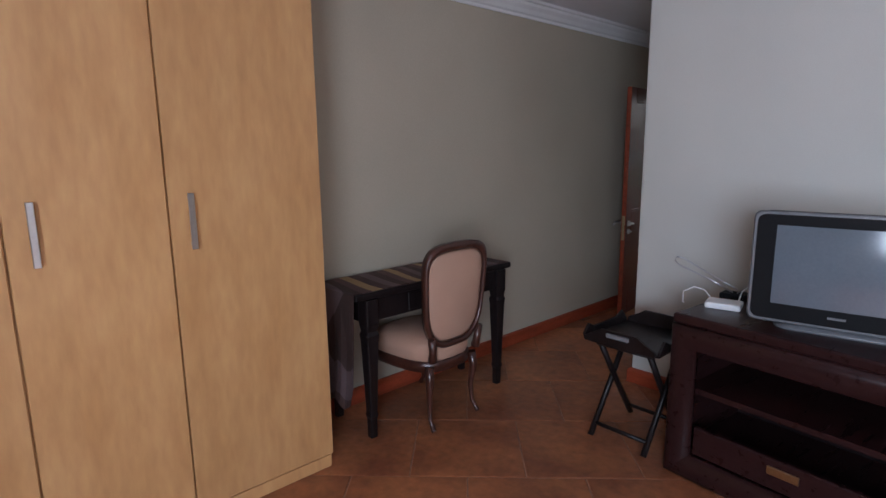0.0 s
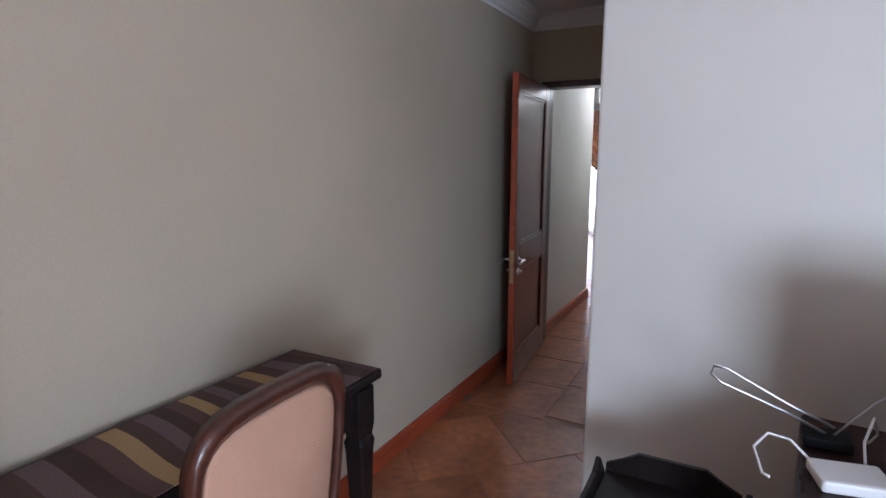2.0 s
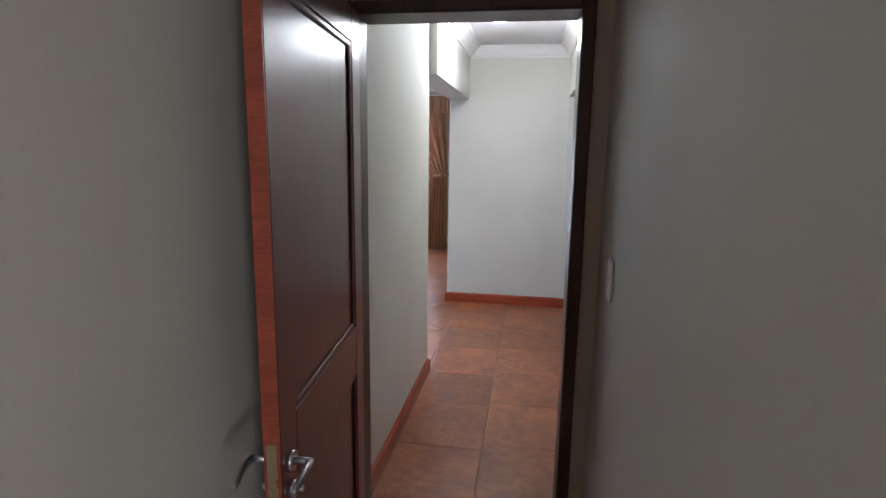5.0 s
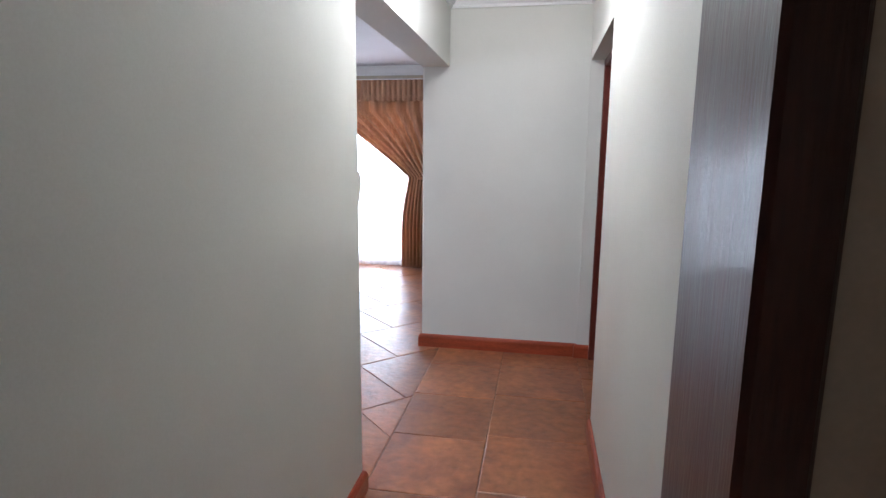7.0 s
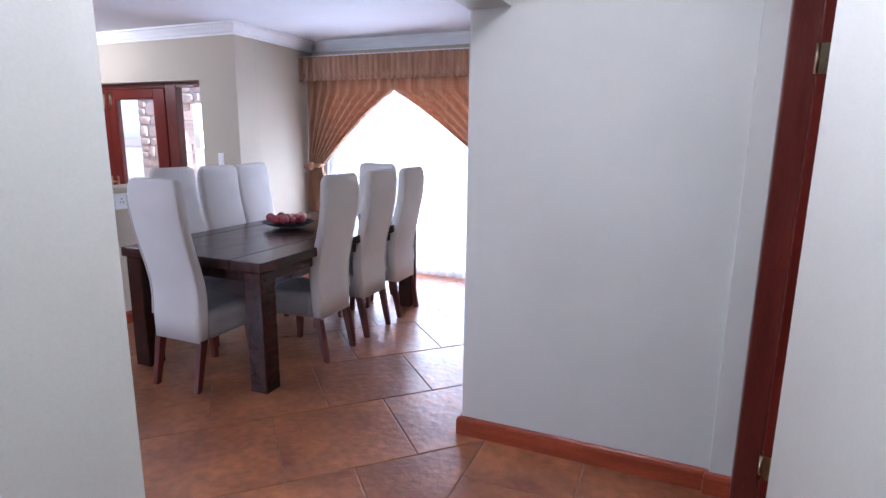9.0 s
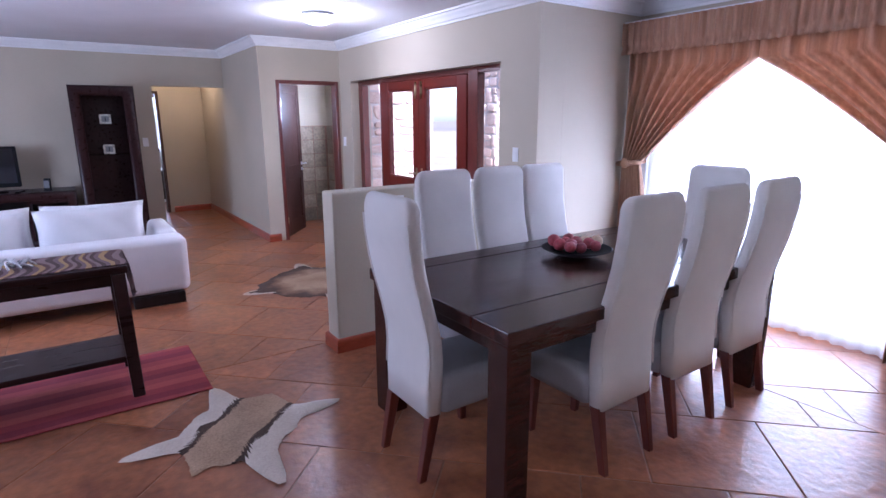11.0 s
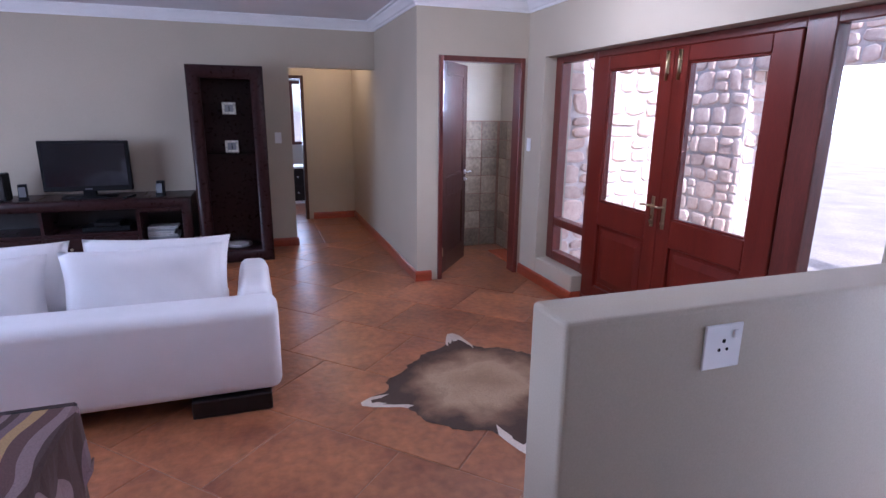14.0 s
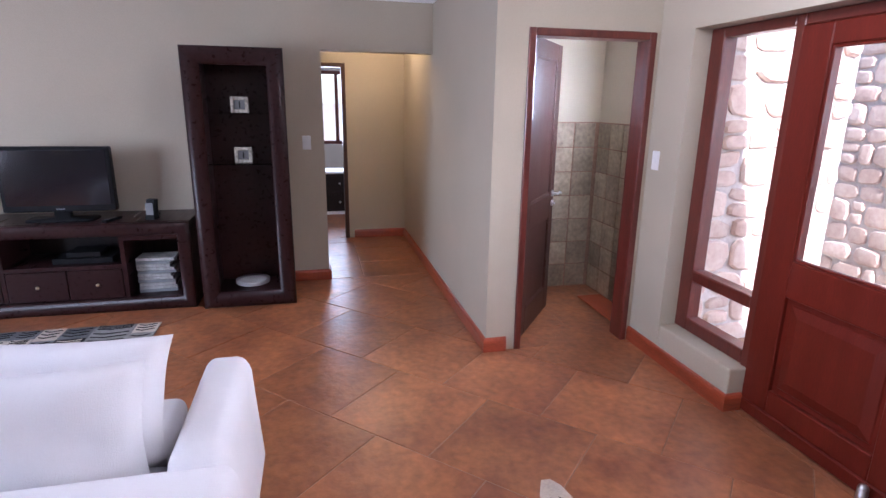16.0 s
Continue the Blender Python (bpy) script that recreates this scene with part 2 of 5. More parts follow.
def hide_mat(name, radius, stops):
    """Short fur whose colour shifts from the middle of the skin to its edge, broken up by noise."""
    m = bpy.data.materials.new(name)
    m.use_nodes = True
    nt = m.node_tree
    p = nt.nodes["Principled BSDF"]
    N, L = nt.nodes.new, nt.links.new
    tc, ln, nz, fz = N("ShaderNodeTexCoord"), N("ShaderNodeVectorMath"), N("ShaderNodeTexNoise"), N("ShaderNodeTexNoise")
    ln.operation = "LENGTH"
    nz.inputs["Scale"].default_value, nz.inputs["Detail"].default_value = 4.5, 6
    fz.inputs["Scale"].default_value, fz.inputs["Detail"].default_value = 150, 3
    L(tc.outputs["Object"], ln.inputs[0])
    L(tc.outputs["Object"], nz.inputs["Vector"])
    L(tc.outputs["Object"], fz.inputs["Vector"])
    ma, mb = N("ShaderNodeMath"), N("ShaderNodeMath")
    ma.operation, mb.operation = "DIVIDE", "MULTIPLY_ADD"
    ma.inputs[1].default_value = radius
    L(ln.outputs["Value"], ma.inputs[0])
    L(nz.outputs["Fac"], mb.inputs[0])
    mb.inputs[1].default_value = 0.9
    L(ma.outputs[0], mb.inputs[2])
    r = N("ShaderNodeValToRGB")
    while len(r.color_ramp.elements) < len(stops):
        r.color_ramp.elements.new(0.5)
    for e, (at, c) in zip(r.color_ramp.elements, stops):
        e.position, e.color = at, (*c, 1)
    mr = N("ShaderNodeMath")
    mr.operation = "MULTIPLY"
    mr.inputs[1].default_value = 0.6
    L(mb.outputs[0], mr.inputs[0])
    L(mr.outputs[0], r.inputs[0])
    mx = N("ShaderNodeMix")
    mx.data_type, mx.blend_type = "RGBA", "OVERLAY"
    mx.inputs["Factor"].default_value = 0.5
    L(r.outputs[0], mx.inputs["A"])
    L(fz.outputs["Fac"], mx.inputs["B"])
    L(mx.outputs["Result"], p.inputs["Base Color"])
    p.inputs["Roughness"].default_value = 0.9
    bp = N("ShaderNodeBump")
    bp.inputs["Strength"].default_value, bp.inputs["Distance"].default_value = 0.6, 0.004
    L(fz.outputs["Fac"], bp.inputs["Height"])
    L(bp.outputs[0], p.inputs["Normal"])
    return m


M_FUR = hide_mat("antelope_fur", 0.52, [(0.30, (0.28, 0.17, 0.095)), (0.55, (0.38, 0.255, 0.155)), (0.70, (0.19, 0.105, 0.058)), (0.82, (0.06, 0.032, 0.02))])
M_HIDEDARK = mat("dark_hide_edge", (0.055, 0.03, 0.018), 0.9, 0.3, 4, 90, 0.3)
M_HIDEPALE = mat("cream_hide", (0.58, 0.50, 0.42), 0.9, 0.12, 4, 90, 0.2)
M_HIDETAN = mat("tan_hide", (0.36, 0.24, 0.15), 0.9, 0.2, 4, 90, 0.2)
M_FRUIT = mat("dried_red_fruit", (0.22, 0.022, 0.035), 0.55, 0.3, 9, 60, 0.15, second=(0.36, 0.06, 0.07), rnd=0.25)
M_FRUIT2 = mat("dried_cream_fruit", (0.50, 0.36, 0.24), 0.6, 0.2, 9, 60, 0.15)
M_BULB = glow("lamp_glass", (1.0, 0.97, 0.92), 9.0)
M_ORANGE = mat("orange_bath_mat", (0.42, 0.10, 0.04), 0.95, 0.1, 5, 150, 0.3)
M_PAPER = mat("stacked_paper", (0.27, 0.26, 0.25), 0.8, 0.2, 20, 90, 0.1)
M_CRYSTAL = mat("glass_block", (0.42, 0.40, 0.34), 0.12, 0.3, 30, 80, 0.1, spec=0.9)


# ---------- mesh helpers ----------
class Build:
    """Collects shapes into one bmesh, with a material slot for each material."""

    def __init__(self):
        self.bm, self.mats = bmesh.new(), []

    def slot(self, m):
        if m not in self.mats:
            self.mats.append(m)
        return self.mats.index(m)

    def box(self, a, b, m, bevel=0.0, tf=None, seg=1):
        lo = [min(p, q) for p, q in zip(a, b)]
        hi = [max(p, q) for p, q in zip(a, b)]
        r = bmesh.ops.create_cube(self.bm, size=1)
        vs = r["verts"]
        for v in vs:
            v.co = Vector([lo[i] + (v.co[i] + 0.5) * (hi[i] - lo[i]) for i in range(3)])
        fs = {f for v in vs for f in v.link_faces}
        i = self.slot(m)
        for f in fs:
            f.material_index = i
        if bevel:
            es = {e for f in fs for e in f.edges}
            r = bmesh.ops.bevel(self.bm, geom=list(es), offset=bevel, segments=seg, affect="EDGES", profile=0.5)
            for f in r["faces"]:
                f.material_index = i
            vs = list({v for f in r["faces"] for v in f.verts} | {v for v in vs if v.is_valid})
        if tf:
            bmesh.ops.transform(self.bm, matrix=tf, verts=[v for v in vs if v.is_valid])
        return self

    def tube(self, p, q, r1, m, r2=None, n=12, smooth=True):
        p, q = Vector(p), Vector(q)
        r2 = r1 if r2 is None else r2
        ax = (q - p).normalized()
        u = ax.orthogonal().normalized()
        w = ax.cross(u)
        rings = []
        for c, r in ((p, r1), (q, r2)):
            rings.append([self.bm.verts.new(c + r * (math.cos(2 * math.pi * k / n) * u + math.sin(2 * math.pi * k / n) * w)) for k in range(n)])
        i = self.slot(m)
        for k in range(n):
            f = self.bm.faces.new((rings[0][k], rings[0][(k + 1) % n], rings[1][(k + 1) % n], rings[1][k]))
            f.material_index, f.smooth = i, smooth
        for f in (self.bm.faces.new(rings[0][::-1]), self.bm.faces.new(rings[1])):
            f.material_index = i
        return self

    def path(self, pts, r, m, n=8):
        """A round rod through the points."""
        i = self.slot(m)
        pts = [Vector(p) for p in pts]
        last = None
        for k, p in enumerate(pts):
            d = (pts[min(k + 1, len(pts) - 1)] - pts[max(k - 1, 0)]).normalized()
            u = d.cross(Vector((0.31, 0.17, 0.93))).normalized()
            w = d.cross(u)
            rr = r[k] if isinstance(r, (list, tuple)) else r
            ring = [self.bm.verts.new(p + rr * (math.cos(2 * math.pi * j / n) * u + math.sin(2 * math.pi * j / n) * w)) for j in range(n)]
            if last:
                for j in range(n):
                    f = self.bm.faces.new((last[j], last[(j + 1) % n], ring[(j + 1) % n], ring[j]))
                    f.material_index, f.smooth = i, True
            else:
                self.bm.faces.new(ring[::-1]).material_index = i
            last = ring
        self.bm.faces.new(last).material_index = i
        return self

    def ball(self, c, r, m, seg=14, rings=9):
        rs = r if isinstance(r, (list, tuple)) else (r, r, r)
        g = bmesh.ops.create_uvsphere(self.bm, u_segments=seg, v_segments=rings, radius=1)
        i = self.slot(m)
        for v in g["verts"]:
            v.co = Vector([c[k] + v.co[k] * rs[k] for k in range(3)])
            for f in v.link_faces:
                f.material_index, f.smooth = i, True
        return self

    def loft(self, rings, m, closed=True, caps=True, smooth=True):
        i = self.slot(m)
        rv = [[self.bm.verts.new(p) for p in ring] for ring in rings]
        n = len(rv[0])
        for a, b in zip(rv, rv[1:]):
            for k in range(n if closed else n - 1):
                f = self.bm.faces.new((a[k], a[(k + 1) % n], b[(k + 1) % n], b[k]))
                f.material_index, f.smooth = i, smooth
        if caps and closed:
            for f in (self.bm.faces.new(rv[0][::-1]), self.bm.faces.new(rv[-1])):
                f.material_index = i
        return self

    def done(self, name, parent=None, m=None, **tags):
        bmesh.ops.recalc_face_normals(self.bm, faces=self.bm.faces)
        me = bpy.data.meshes.new(name)
        self.bm.to_mesh(me)
        self.bm.free()
        for x in self.mats:
            me.materials.append(x)
        ob = new(name, me)
        if m is not None:
            ob.matrix_basis = m
        if parent:
            ob.parent = parent
        return tagged(ob, **tags)


def thing(name, m, label, category, group="", kind=""):
    e = new(name)
    e.matrix_basis = m
    e.empty_display_size = 0.1
    return tagged(e, label, category, group, kind)


def part_box(parent, name, a, b, m, bevel=0.004, seg=1, tf=None, **tags):
    return Build().box(a, b, m, bevel, tf, seg).done(name, parent, **tags)


def rr_ring(cx, cy, z, hx, hy, r, n=5):
    """A rounded rectangle, level, as a ring of points."""
    out = []
    for sx, sy, a0 in ((1, 1, 0), (-1, 1, 90), (-1, -1, 180), (1, -1, 270)):
        for k in range(n):
            a = radians(a0 + 90 * k / (n - 1))
            out.append((cx + sx * (hx - r) + r * math.cos(a), cy + sy * (hy - r) + r * math.sin(a), z))
    return out


# ---------- structure ----------
H = 2.545
STR = dict(kind="structure")


def wall(name, label, axis, at, thick, lo, hi, holes=(), m=M_WALL, z0=0.0, z1=H):
    """A wall along x or y at the given face, with openings (from, to, bottom, top)."""
    b = Build()

    def seg(u0, u1, a, c):
        if u1 - u0 < 1e-4 or c - a < 1e-4:
            return
        p, q = ((u0, at, a), (u1, at + thick, c)) if axis == "x" else ((at, u0, a), (at + thick, u1, c))
        b.box(p, q, m)
    cur = lo
    for u0, u1, a, c in sorted(holes):
        seg(cur, u0, z0, z1)
        seg(u0, u1, z0, a)
        seg(u0, u1, c, z1)
        cur = u1
    seg(cur, hi, z0, z1)
    return b.done(name, label=label, category="wall", **STR)


# bedroom
wall("wall_bedroom_west", "beige painted plaster wall of the bedroom", "y", -2.64, -0.12, -1.6, 5.44)
wall("wall_bedroom_door", "beige painted wall round the bedroom door", "x", 5.44, 0.14, -2.76, -1.641, [(-2.56, -1.70, 0, 2.07)])
# Paler than the beige west wall, to put its stronger daylight into the colour.
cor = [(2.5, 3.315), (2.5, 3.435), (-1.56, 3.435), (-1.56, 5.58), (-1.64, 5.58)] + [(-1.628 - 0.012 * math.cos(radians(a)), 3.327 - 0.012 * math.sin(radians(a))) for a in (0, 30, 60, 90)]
Build().loft([[(x, y, z) for x, y in cor] for z in (0, H)], M_WALL_PALE, smooth=False).done("wall_bedroom_north", label="pale painted wall behind the old television, brightened through its colour", category="wall", **STR)
wall("wall_bedroom_east", "beige painted bedroom wall with a window", "y", 2.5, 0.12, -1.6, 3.43, [(-1.3, 0.3, 0.75, 2.1)])
wall("wall_bedroom_south", "beige painted wall at the end of the bedroom", "x", -1.6, -0.12, -2.76, 2.62, [(0.6, 2.2, 0.8, 2.1)])
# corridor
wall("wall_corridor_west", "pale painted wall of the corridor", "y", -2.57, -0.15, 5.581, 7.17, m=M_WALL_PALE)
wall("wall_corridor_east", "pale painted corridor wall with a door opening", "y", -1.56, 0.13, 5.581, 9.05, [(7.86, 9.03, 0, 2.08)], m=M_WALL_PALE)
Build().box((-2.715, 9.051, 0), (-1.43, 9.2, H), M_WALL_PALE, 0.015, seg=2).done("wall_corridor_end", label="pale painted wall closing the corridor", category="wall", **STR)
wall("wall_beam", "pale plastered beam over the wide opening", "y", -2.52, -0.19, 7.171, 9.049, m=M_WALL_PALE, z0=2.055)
wall("wall_dining_east", "beige painted dining room wall", "y", -2.714, 0.15, 9.201, 12.1)
wall("wall_side_room", "pale wall of the room beside the corridor", "y", 0.2, 0.1, 5.581, 10.4, m=M_WALL_PALE)
wall("wall_side_room_north", "pale wall of the room beside the corridor", "x", 10.4, 0.1, -2.56, 0.3, m=M_WALL_PALE)
wall("wall_side_room_south", "pale wall of the room beside the corridor", "x", 5.58, 0.1, -1.43, 0.2, m=M_WALL_PALE)
# dining and lounge
wall("wall_dining_window", "beige painted wall round the dining window", "x", 12.1, 0.18, -5.93, -2.56, [(-5.5, -3.3, 0.03, 2.12)])
wall("wall_dining_west", "beige painted dining room wall", "y", -5.785, -0.17, 11.171, 12.1)
Build().box((-5.962, 9.10, 0), (-5.787, 10.889, 1.10), M_WALL, 0.014, seg=3).done("wall_half_height", label="half-height beige plaster wall beside the dining table", category="wall", **STR)
wall("wall_entrance", "beige painted wall round the glazed entrance", "x", 10.89, 0.28, -9.564, -5.785, [(-9.24, -6.26, 0.0, 2.04)])
wall("wall_cloakroom", "beige painted wall round the cloakroom door", "y", -9.565, -0.12, 9.93, 11.17, [(10.02, 10.86, 0, 2.05)])
wall("wall_passage_north", "beige painted wall along the passage", "x", 9.82, 0.11, -12.95, -9.564)
wall("wall_television", "beige painted wall behind the television", "y", -11.35, -0.15, 4.0, 9.819, [(8.85, 9.819, 0, 2.03)])
wall("wall_lounge_south", "beige painted lounge wall with a wide window", "x", 4.0, -0.15, -11.5, -2.76, [(-9.0, -6.2, 0.6, 2.1)])
wall("wall_lounge_east", "beige painted lounge wall", "y", -2.765, -0.06, 4.0, 5.6)
wall("wall_lounge_corridor", "beige painted lounge wall beside the corridor", "y", -2.722, -0.06, 5.6, 7.17)
wall("wall_passage_end", "beige painted wall at the end of the passage", "y", -12.95, -0.12, 7.4, 9.93, [(8.28, 9.14, 0, 2.03)])
wall("wall_passage_south", "beige painted wall of the passage", "x", 7.4, -0.1, -13.07, -11.5)
wall("wall_cloakroom_back", "cream plastered cloakroom wall above slate tiles", "y", -10.75, -0.1, 9.931, 11.17, m=M_WALL)
wall("wall_cloakroom_north", "cream plastered cloakroom wall with an unseen added window", "x", 11.17, 0.1, -10.85, -9.57, [(-10.05, -9.7, 1.5, 2.0)], m=M_WALL)
wall("wall_far_bedroom_west", "white wall of the far bedroom", "y", -16.0, -0.12, 7.0, 10.6, [(8.3, 9.6, 0.9, 2.1)], m=M_WALL_PALE)
wall("wall_far_bedroom_south", "white wall of the far bedroom", "x", 7.0, -0.12, -16.1, -13.071, m=M_WALL_PALE)
wall("wall_far_bedroom_north", "white wall of the far bedroom", "x", 10.6, 0.12, -16.1, -12.951, m=M_WALL_PALE)

# ceilings, lying on the walls
for nm, a, b in (("ceiling_bedroom", (-2.76, -1.72), (2.62, 5.50)), ("ceiling_corridor", (-2.62, 5.50), (0.3, 10.5)),
                 ("ceiling_lounge", (-11.5, 3.85), (-2.62, 11.27)), ("ceiling_dining", (-5.96, 11.271), (-2.62, 12.28)), ("ceiling_passage", (-16.12, 6.88), (-11.5, 10.72))):
    Build().box((*a, H + 0.001), (*b, H + 0.12), M_CEIL).done(nm, label="smooth white painted ceiling", category="ceiling", **STR)


def molding(name, lines, profile, m, label, cat, zbase):
    """A mitred moulding along walls: lines of (x, y) whose room lies on their left; profile (out, up)."""
    b = Build()
    for pts in lines:
        shut = pts[0] == pts[-1]
        p = [Vector(q) for q in (pts[:-1] if shut else pts)]
        n = len(p)
        rings = []
        for k in range(n):
            d1 = (p[k] - p[k - 1]) if (shut or k) else (p[1] - p[0])
            d2 = (p[(k + 1) % n] - p[k]) if (shut or k < n - 1) else d1
            n1, n2 = (Vector((-d.y, d.x)).normalized() for d in (d1, d2))
            mit = (n1 + n2) / max(0.2, 1 + n1.dot(n2))
            rings.append([(p[k].x + mit.x * o, p[k].y + mit.y * o, zbase + u) for o, u in profile])
        if shut:
            rings.append(rings[0])
        b.loft(rings, m, smooth=False, caps=not shut)
    return b.done(name, label=label, category=cat, **STR)


CORN = [(0.0, -0.105), (0.014, -0.105), (0.018, -0.088), (0.034, -0.08), (0.05, -0.058), (0.072, -0.036), (0.08, -0.02), (0.10, -0.016), (0.105, 0.0), (0.0, 0.0)]
W = "white moulded plaster ceiling cornice"
molding("cornice_bedroom", [[(-2.64, -1.6), (2.5, -1.6), (2.5, 3.316), (-1.64, 3.316), (-1.64, 5.44), (-2.64, 5.44), (-2.64, -1.6)]], CORN, M_CORN, W, "cornice", H)
molding("cornice_corridor", [[(-2.57, 7.17), (-2.57, 5.58), (-1.56, 5.58), (-1.56, 9.05), (-2.52, 9.05), (-2.52, 7.17)]], CORN, M_CORN, W, "cornice", H)
molding("cornice_lounge", [[(-2.715, 7.17), (-2.715, 12.1), (-5.785, 12.1), (-5.785, 10.89), (-9.565, 10.89), (-9.565, 9.82), (-11.35, 9.82), (-11.35, 4.0), (-2.83, 4.0), (-2.83, 7.17)]], CORN, M_CORN, W, "cornice", H)
SK = [(0.0, 0.0), (0.02, 0.0), (0.02, 0.075), (0.015, 0.09), (0.006, 0.098), (0.0, 0.098)]
S = "red-stained wooden skirting board"
molding("skirting_bedroom", [[(-2.64, -1.6), (2.5, -1.6), (2.5, 3.316), (-1.64, 3.316), (-1.64, 5.44)], [(-2.64, 5.44), (-2.64, -1.6)]], SK, M_SKIRT, S, "skirting", 0.0)
molding("skirting_corridor", [[(-2.72, 7.17), (-2.57, 7.17), (-2.57, 5.60)], [(-1.56, 5.60), (-1.56, 7.86)], [(-1.476, 9.03), (-1.56, 9.03), (-1.56, 9.05), (-2.715, 9.05), (-2.715, 12.1), (-3.4, 12.1)]], SK, M_SKIRT, S, "skirting", 0.0)
molding("skirting_lounge", [[(-5.6, 12.1), (-5.785, 12.1), (-5.787, 9.10), (-5.962, 9.10), (-5.962, 10.89), (-6.26, 10.89)], [(-8.60, 10.985), (-8.60, 10.89), (-9.565, 10.89)],
                            [(-9.565, 9.96), (-9.565, 9.82), (-12.95, 9.82), (-12.95, 9.2)], [(-11.5, 8.85), (-11.35, 8.85), (-11.35, 4.0), (-2.83, 4.0), (-2.83, 7.17)]], SK, M_SKIRT, S, "skirting", 0.0)

# low sills under the side lights, part of the entrance wall
for x0, x1 in ((-9.239, -8.60), (-6.87, -6.261)):
    Build().box((x0, 10.892, 0), (x1, 11.168, 0.24), M_WALL, 0.012, seg=2).done("sill", label="low plastered sill under the side light", category="sill", **STR)


def frame_set(name, axis, at, depth, lo, hi, top, m, label, w=0.045):
    """A door frame round an opening: two posts and a head."""
    b = Build()
    for p0, p1, z0, z1 in ((lo, lo + w, 0, top), (hi - w, hi, 0, top), (lo + w, hi - w, top - w, top)):
        a, c = ((p0, at, z0), (p1, at + depth, z1)) if axis == "x" else ((at, p0, z0), (at + depth, p1, z1))
        b.box(a, c, m, 0.005)
    return b.done(name, label=label, category="door frame", **STR)


frame_set("door_frame_bedroom", "x", 5.425, 0.17, -2.56, -1.70, 2.07, M_DARKFRAME, "dark stained wooden frame of the bedroom door")
frame_set("door_frame_side", "y", -1.475, 0.11, 7.862, 9.028, 2.078, M_MAHOG, "red-brown wooden frame of the side room door")
frame_set("door_frame_cloakroom", "y", -9.70, 0.15, 10.02, 10.86, 2.05, M_MAHOG, "red-brown wooden frame of the cloakroom door")
frame_set("door_frame_far", "y", -13.08, 0.15, 8.28, 9.14, 2.03, M_DARKFRAME, "dark wooden frame of the far bedroom door")


def lever(parent, x, y, z, side, m=M_STEEL):
    """A lever handle on a rose, with a key rose below, on the face at y."""
    b = Build()
    b.tube((x, y, z), (x, y + side * 0.012, z), 0.024, m, n=16)
    b.tube((x, y + side * 0.01, z), (x, y + side * 0.05, z), 0.009, m)
    b.path([(x, y + side * 0.05, z), (x + 0.04, y + side * 0.052, z + 0.006), (x + 0.09, y + side * 0.05, z - 0.004), (x + 0.115, y + side * 0.046, z - 0.008)], [0.009, 0.009, 0.008, 0.006], m)
    b.tube((x, y, z - 0.075), (x, y + side * 0.012, z - 0.075), 0.022, m, n=16)
    b.tube((x - 0.004, y + side * 0.012, z - 0.075), (x - 0.004, y + side * 0.03, z - 0.075), 0.008, m)
    b.done("handle", parent, label="polished steel lever handle")


def panel_door(name, m, width, label, wood, edge, mirror=False, height=2.025):
    """A leaf with two sunk panels: hinge edge at x = 0, the leaf along +x, 40 mm thick about y = 0."""
    d = thing(name, m, label, "door")
    t, st, lock = 0.02, 0.11, 0.83
    b = Build()
    b.box((0, -t, 0.008), (st, t, height), wood, 0.003).box((width - st, -t, 0.008), (width - 0.004, t, height), wood, 0.003)
    for z0, z1 in ((0.008, 0.2), (lock - 0.06, lock + 0.12), (height - st, height)):
        b.box((st, -t, z0), (width - st, t, z1), wood, 0.003)
    b.box((width - 0.004, -t + 0.001, 0.008), (width, t - 0.001, height), edge)
    b.done("body", d)
    for z0, z1 in ((0.2, lock - 0.06), (lock + 0.12, height - st)):
        q = Build()
        q.box((st, -0.008, z0), (width - st, 0.008, z1), wood)
        for s in (-1, 1):
            for p0, p1 in (((st, z0), (st + 0.018, z1)), ((width - st - 0.018, z0), (width - st, z1)), ((st + 0.018, z0), (width - st - 0.018, z0 + 0.018)), ((st + 0.018, z1 - 0.018), (width - st - 0.018, z1))):
                q.box((p0[0], s * 0.008, p0[1]), (p1[0], s * 0.017, p1[1]), wood, 0.004)
        q.done("panel", d)
    for s in (-1, 1):
        lever(d, width - 0.055, s * t, 0.95 if mirror else 0.85, s)
    Build().box((width, -0.012, 0.70), (width + 0.002, 0.012, 0.92), M_BRASS).done("lock_plate", d, label="brass lock plate")
    hb = Build()
    for z in (0.22, 1.78):
        hb.tube((-0.004, -t - 0.004, z - 0.05), (-0.004, -t - 0.004, z + 0.05), 0.007, M_BRASS)
        hb.box((0.0, -t - 0.003, z - 0.05), (0.03, -t, z + 0.05), M_BRASS)
    hb.done("hinge", d, label="brass butt hinge")
    return d


panel_door("bedroom_door", pose(-2.51, 5.42, 0, 0, 0, -90 + 5.0), 0.86, "open mahogany bedroom door with two sunk panels", M_MAHOG, M_SKIRT)
panel_door("side_room_door", pose(-1.385, 8.955, 0, 0, 0, -4), 0.80, "open red-brown panelled door of the side room", M_MAHOG_RED, M_MAHOG_RED)
# The leaf stands against the light: darker wood puts its shade into the colour.
panel_door("cloakroom_door", pose(-9.70, 10.09, 0, 0, 0, 180 - 38), 0.75, "half-open cloakroom door with sunk panels, darkened for its backlit shade", M_DARKFRAME, M_DARKFRAME, True)

